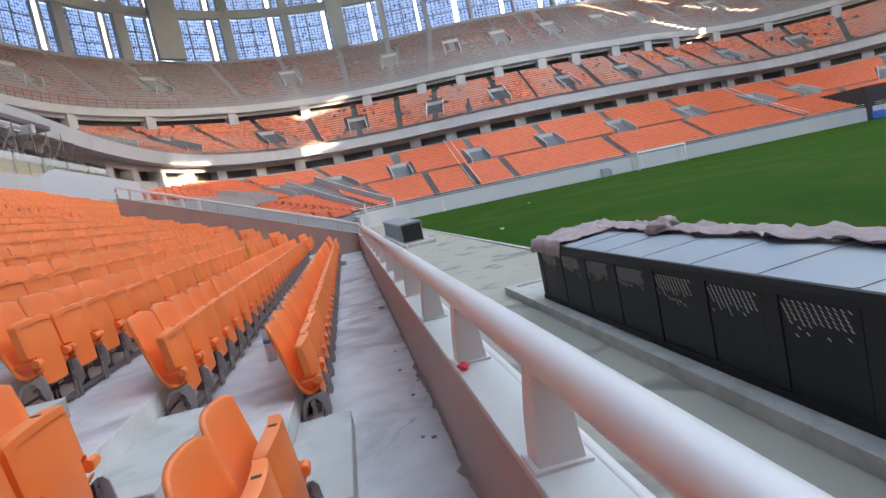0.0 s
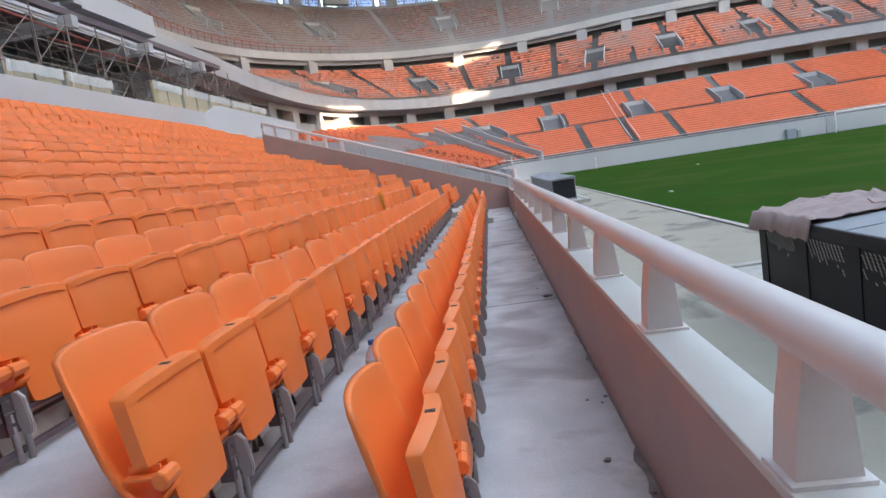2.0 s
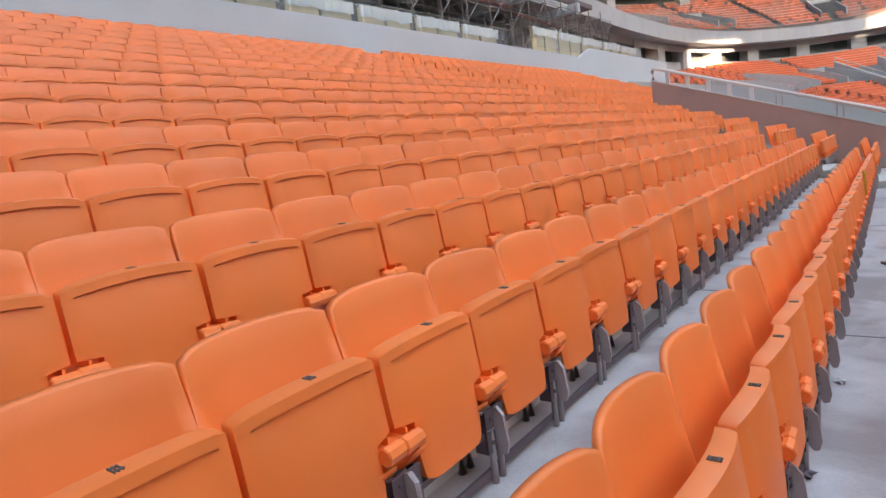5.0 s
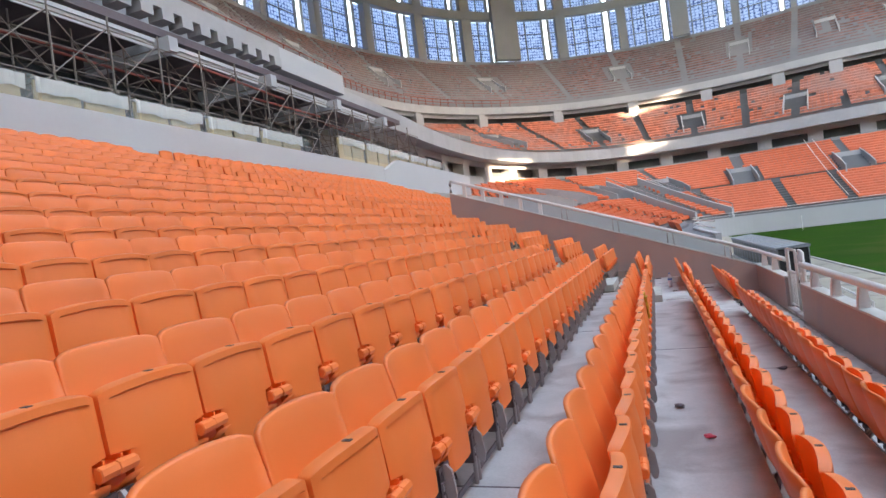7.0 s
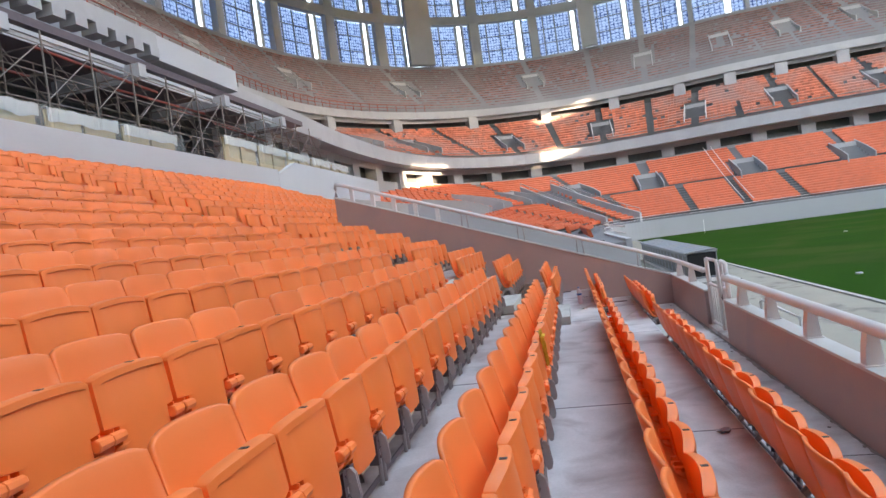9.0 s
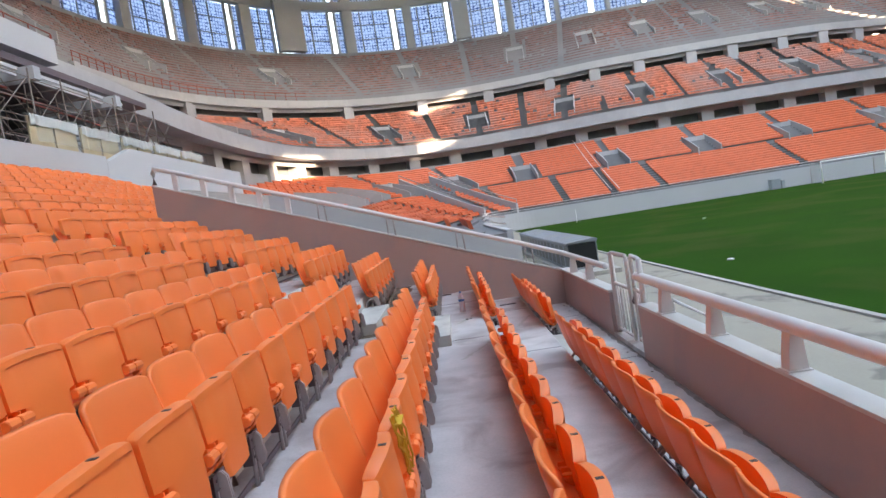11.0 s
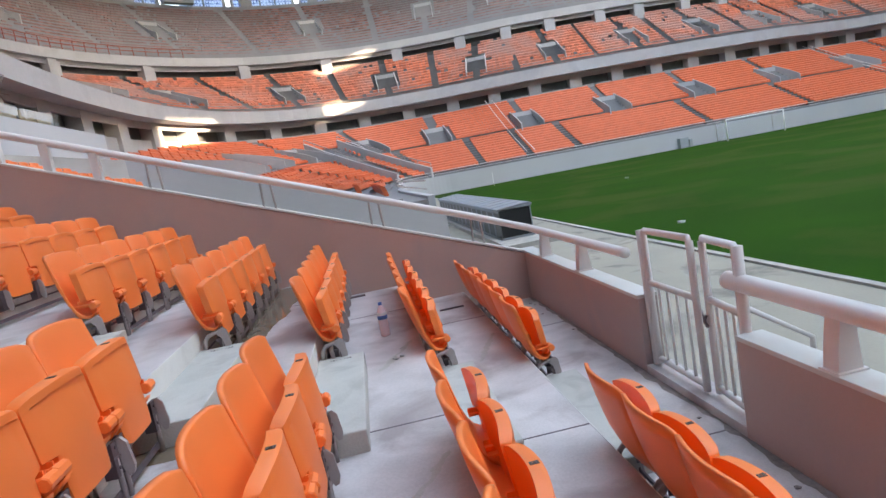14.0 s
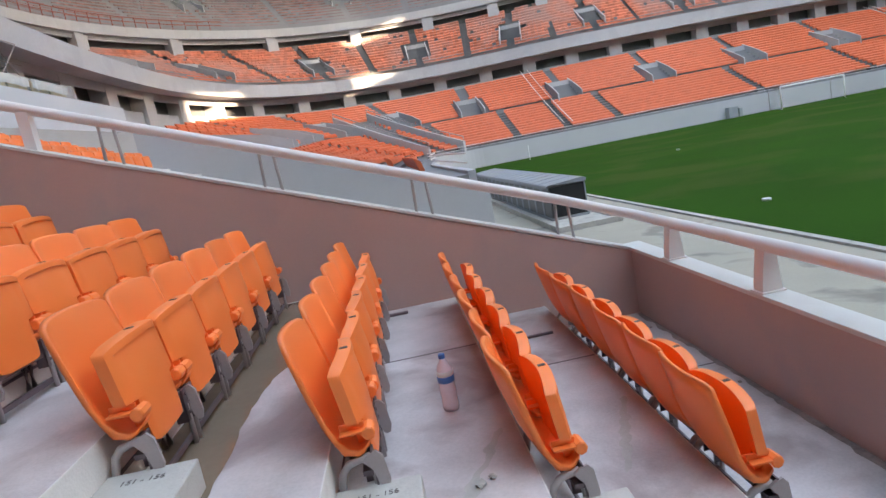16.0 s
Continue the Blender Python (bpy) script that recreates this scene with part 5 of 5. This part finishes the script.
# clutter on the treads


def bottle(x, y, z, tilt=0):
    prof = [(0.0, 0.0), (0.040, 0.003), (0.043, 0.03), (0.040, 0.07), (0.043, 0.10), (0.041, 0.14), (0.043, 0.20), (0.036, 0.235), (0.016, 0.272), (0.014, 0.285)]

    def lathe(pts, sides=16):
        bm3 = bmesh.new()
        rings = []
        for r, zz in pts:
            rings.append([bm3.verts.new((r * math.cos(2 * math.pi * k / sides), r * math.sin(2 * math.pi * k / sides), zz)) for k in range(sides)] if r > 0 else [bm3.verts.new((0, 0, zz))])
        for a, b2 in zip(rings, rings[1:]):
            for k in range(sides):
                q = [a[k % len(a)], b2[k], b2[(k + 1) % sides]] + ([a[(k + 1) % sides]] if len(a) > 1 else [])
                bm3.faces.new(q)
        bm3.faces.new(rings[-1][::-1])
        return bm3

    top = thing("water_bottle", lathe(prof), M_WATER, "clear plastic bottle of pinkish drink on the tread", "bottle", smooth=True, at=(x, y, z))
    part("label_band", lathe([(0.0425, 0.155), (0.0445, 0.157), (0.0445, 0.188), (0.042, 0.190)]), M_LABEL, top, "blue paper label", True)
    part("label_band", lathe([(0.0425, 0.192), (0.0445, 0.194), (0.0445, 0.214), (0.042, 0.216)]), M_SHEETING, top, "white paper label", True)
    part("cap", lathe([(0.017, 0.280), (0.0175, 0.283), (0.0175, 0.302), (0.013, 0.305)]), M_LABEL, top, "blue screw cap", True)


bottle(-1.94, -2.25, tread_z(3))
bottle(-1.17, -15.25, tread_z(2))


def scrap(x, y, z, r, mat, name, label, category, squash=0.4, seed=1):
    bm3 = bmesh.new()
    bmesh.ops.create_icosphere(bm3, subdivisions=2, radius=r)
    for v2 in bm3.verts:
        v2.co *= 1 + 0.7 * noise.noise(v2.co * (2.2 / r) + Vector((seed, 0, 0)))
        v2.co.z *= squash
    lowest = min(v2.co.z for v2 in bm3.verts)
    thing(name, bm3, mat, label, category, at=(x, y, z - lowest))


scrap(-1.93, -11.19, tread_z(3), 0.035, M_PINK, "plastic_wrapper", "small crumpled pink plastic wrapper", "wrapper", 0.35)
scrap(-2.09, -10.54, tread_z(3), 0.035, M_DARKSTEEL, "crumpled_wrapper", "dark crumpled foil wrapper on the tread", "wrapper", 0.4, 3)
scrap(-2.30, -14.36, tread_z(3), 0.04, M_DARKSTEEL, "crumpled_wrapper", "dark crumpled foil wrapper on the tread", "wrapper", 0.4, 4)
scrap(-2.24, -13.38, tread_z(3), 0.025, M_SHEETING, "paper_scrap", "small white crumpled paper scrap", "paper", 0.5, 5)
scrap(-1.9, -3.0, tread_z(3), 0.022, M_CONC_LIGHT, "mortar_lump", "small grey lumps of mortar on the tread", "rubble", 0.5, 6)
scrap(-1.85, -2.96, tread_z(3), 0.016, M_CONC_LIGHT, "mortar_lump", "small grey lumps of mortar on the tread", "rubble", 0.5, 7)
scrap(-0.10, -12.5, tread_z(1), 0.035, M_DARKSTEEL, "leaf_litter", "dark scrap of litter against the parapet", "litter", 0.4, 8)
scrap(-1.04, -8.45, tread_z(2), 0.045, M_DARKSTEEL, "leaf_litter", "dark scrap of litter beside the seats", "litter", 0.3, 11)
scrap(0.02, -18.08, WALL_TOP, 0.022, M_PINK, "red_tape", "small red plastic scrap beside the post base", "litter", 0.8, 9)
thing("dark_batten", boxes((-0.14, 0.14, -0.012, 0.012, 0, 0.018)), M_DARKSTEEL, "short dark steel offcut on the tread", "offcut", at=(-1.15, -0.75, tread_z(2)))
thing("dark_batten", boxes((-0.012, 0.012, -0.16, 0.16, 0, 0.018)), M_DARKSTEEL, "short dark steel offcut on the tread", "offcut", at=(-0.75, -0.35, tread_z(1)))
thing("dark_batten", boxes((-0.10, 0.10, -0.02, 0.02, 0, 0.02)), M_DARKSTEEL, "short dark steel offcut beside the side wall", "offcut", at=(-2.2, -0.2, tread_z(3)))
twine = thing("yellow_twine", boxes((0.068, 0.10, -0.06, 0.06, 0.612, 0.622)), M_YELLOW, "hank of yellow twine hung over a raised seat pan", "twine", at=(riser_x(3) + 0.09, -16.355 + 0.45 * 18 - 0.225, tread_z(3)))
ry = random.Random(12)
for i in range(9):
    pts = []
    ox, oy = ry.uniform(-0.03, 0.03), ry.uniform(-0.10, 0.10)
    for t in range(8):
        pts.append((0.07 + 0.02 * t / 7 + ry.uniform(-0.012, 0.012), oy + ry.uniform(-0.02, 0.02) + 0.02 * t, 0.66 - t * 0.045))
    bm2 = bmesh.new()
    tube(bm2, pts, 0.005, 5)
    part("strand", bm2, M_YELLOW, twine)
# puddle on the fourth tread
vs, fs = [], []
nseg = 60
for i in range(nseg + 1):
    y = -4.6 + 4.55 * i / nseg
    w0 = 0.24 + 0.22 * math.exp(-((y + 4.1) / 0.22) ** 2) + 0.12 * ease((y + 2.2) / 1.0) + 0.09 * noise.noise(Vector((y * 1.9, 0, 0))) + 0.04 * noise.noise(Vector((y * 6, 3, 0)))
    vs += [(riser_x(4) + 0.02, y, tread_z(4) + 0.003), (riser_x(4) + 0.02 + max(0.03, w0 + 0.1), y, tread_z(4) + 0.003)]
for i in range(nseg):
    fs.append((2 * i, 2 * i + 1, 2 * i + 3, 2 * i + 2))
tagged(new("puddle", slab_mesh(vs, fs, "puddle", M_WET)), "shallow dark puddle along the foot of the seats", "water", "", "structure")
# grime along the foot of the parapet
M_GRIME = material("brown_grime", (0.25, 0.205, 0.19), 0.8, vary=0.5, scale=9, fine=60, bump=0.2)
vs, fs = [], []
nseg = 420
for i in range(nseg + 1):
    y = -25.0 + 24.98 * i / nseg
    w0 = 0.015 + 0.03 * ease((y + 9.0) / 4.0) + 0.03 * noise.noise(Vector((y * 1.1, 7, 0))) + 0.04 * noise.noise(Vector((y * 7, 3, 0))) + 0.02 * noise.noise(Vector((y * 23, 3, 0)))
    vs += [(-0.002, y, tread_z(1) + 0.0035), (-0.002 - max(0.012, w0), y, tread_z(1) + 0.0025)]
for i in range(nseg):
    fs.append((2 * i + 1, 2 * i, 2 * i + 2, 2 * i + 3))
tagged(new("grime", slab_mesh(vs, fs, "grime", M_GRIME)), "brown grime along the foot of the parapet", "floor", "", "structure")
rg = random.Random(21)
for i in range(26):
    y = rg.uniform(-19.5, -0.3)
    scrap(-rg.uniform(0.03, 0.16), y, tread_z(1), rg.uniform(0.008, 0.018), M_GRIME, "grit_lump", "small brown flake of grit by the parapet", "rubble", 0.4, 30 + i)
# pale dried spill lines on two treads
for k, y, ln in ((3, -4.9, 0.5), (2, -2.4, 0.7), (1, -17.0, 0.45), (3, -2.9, 0.6)):
    vs, fs = [], []
    for i in range(25):
        a = i / 24
        x = riser_x(k) + 0.45 + 0.25 * a + 0.06 * noise.noise(Vector((a * 4, k, 1)))
        w0 = 0.02 + 0.035 * abs(noise.noise(Vector((a * 7, k, 5))))
        yy = y + ln * (a - 0.5)
        vs += [(x - w0, yy, tread_z(k) + 0.0022), (x + w0, yy + 0.03, tread_z(k) + 0.0022)]
    for i in range(24):
        fs.append((2 * i, 2 * i + 1, 2 * i + 3, 2 * i + 2))
    tagged(new("dried_spill", slab_mesh(vs, fs, "dried_spill", M_CONC_LIGHT)), "pale dried cement spill on the tread", "floor", "", "structure")
# tread joints
for k in range(1, 9):
    for y in (-12.6, -8.4, -4.2, -1.35):
        if y > -0.1:
            continue
        x1 = 0.0 if k == 1 else riser_x(k - 1)
        tagged(new("joint", finish(boxes((riser_x(k) + 0.005, x1 - 0.005, y, y + 0.012, tread_z(k), tread_z(k) + 0.002)), "joint", M_DARKSTEEL)), "thin dark joint across the tread", "floor", "", "structure")


def writing(body, size, m, label):
    cu = bpy.data.curves.new("number", "FONT")
    cu.body, cu.size, cu.extrude, cu.align_x = body, size, 0.0006, "CENTER"
    cu.materials.append(M_INK)
    ob = new("step_number", cu)
    ob.matrix_world = m
    tagged(ob, label, "number")


for k in (3, 4):
    writing("151 - 156", 0.042, pose(riser_x(k) + 0.17, AISLES[1][1] - 0.12, tread_z(k) + 0.1262, 0, 0, 0), "handwritten black seat numbers on the step block")
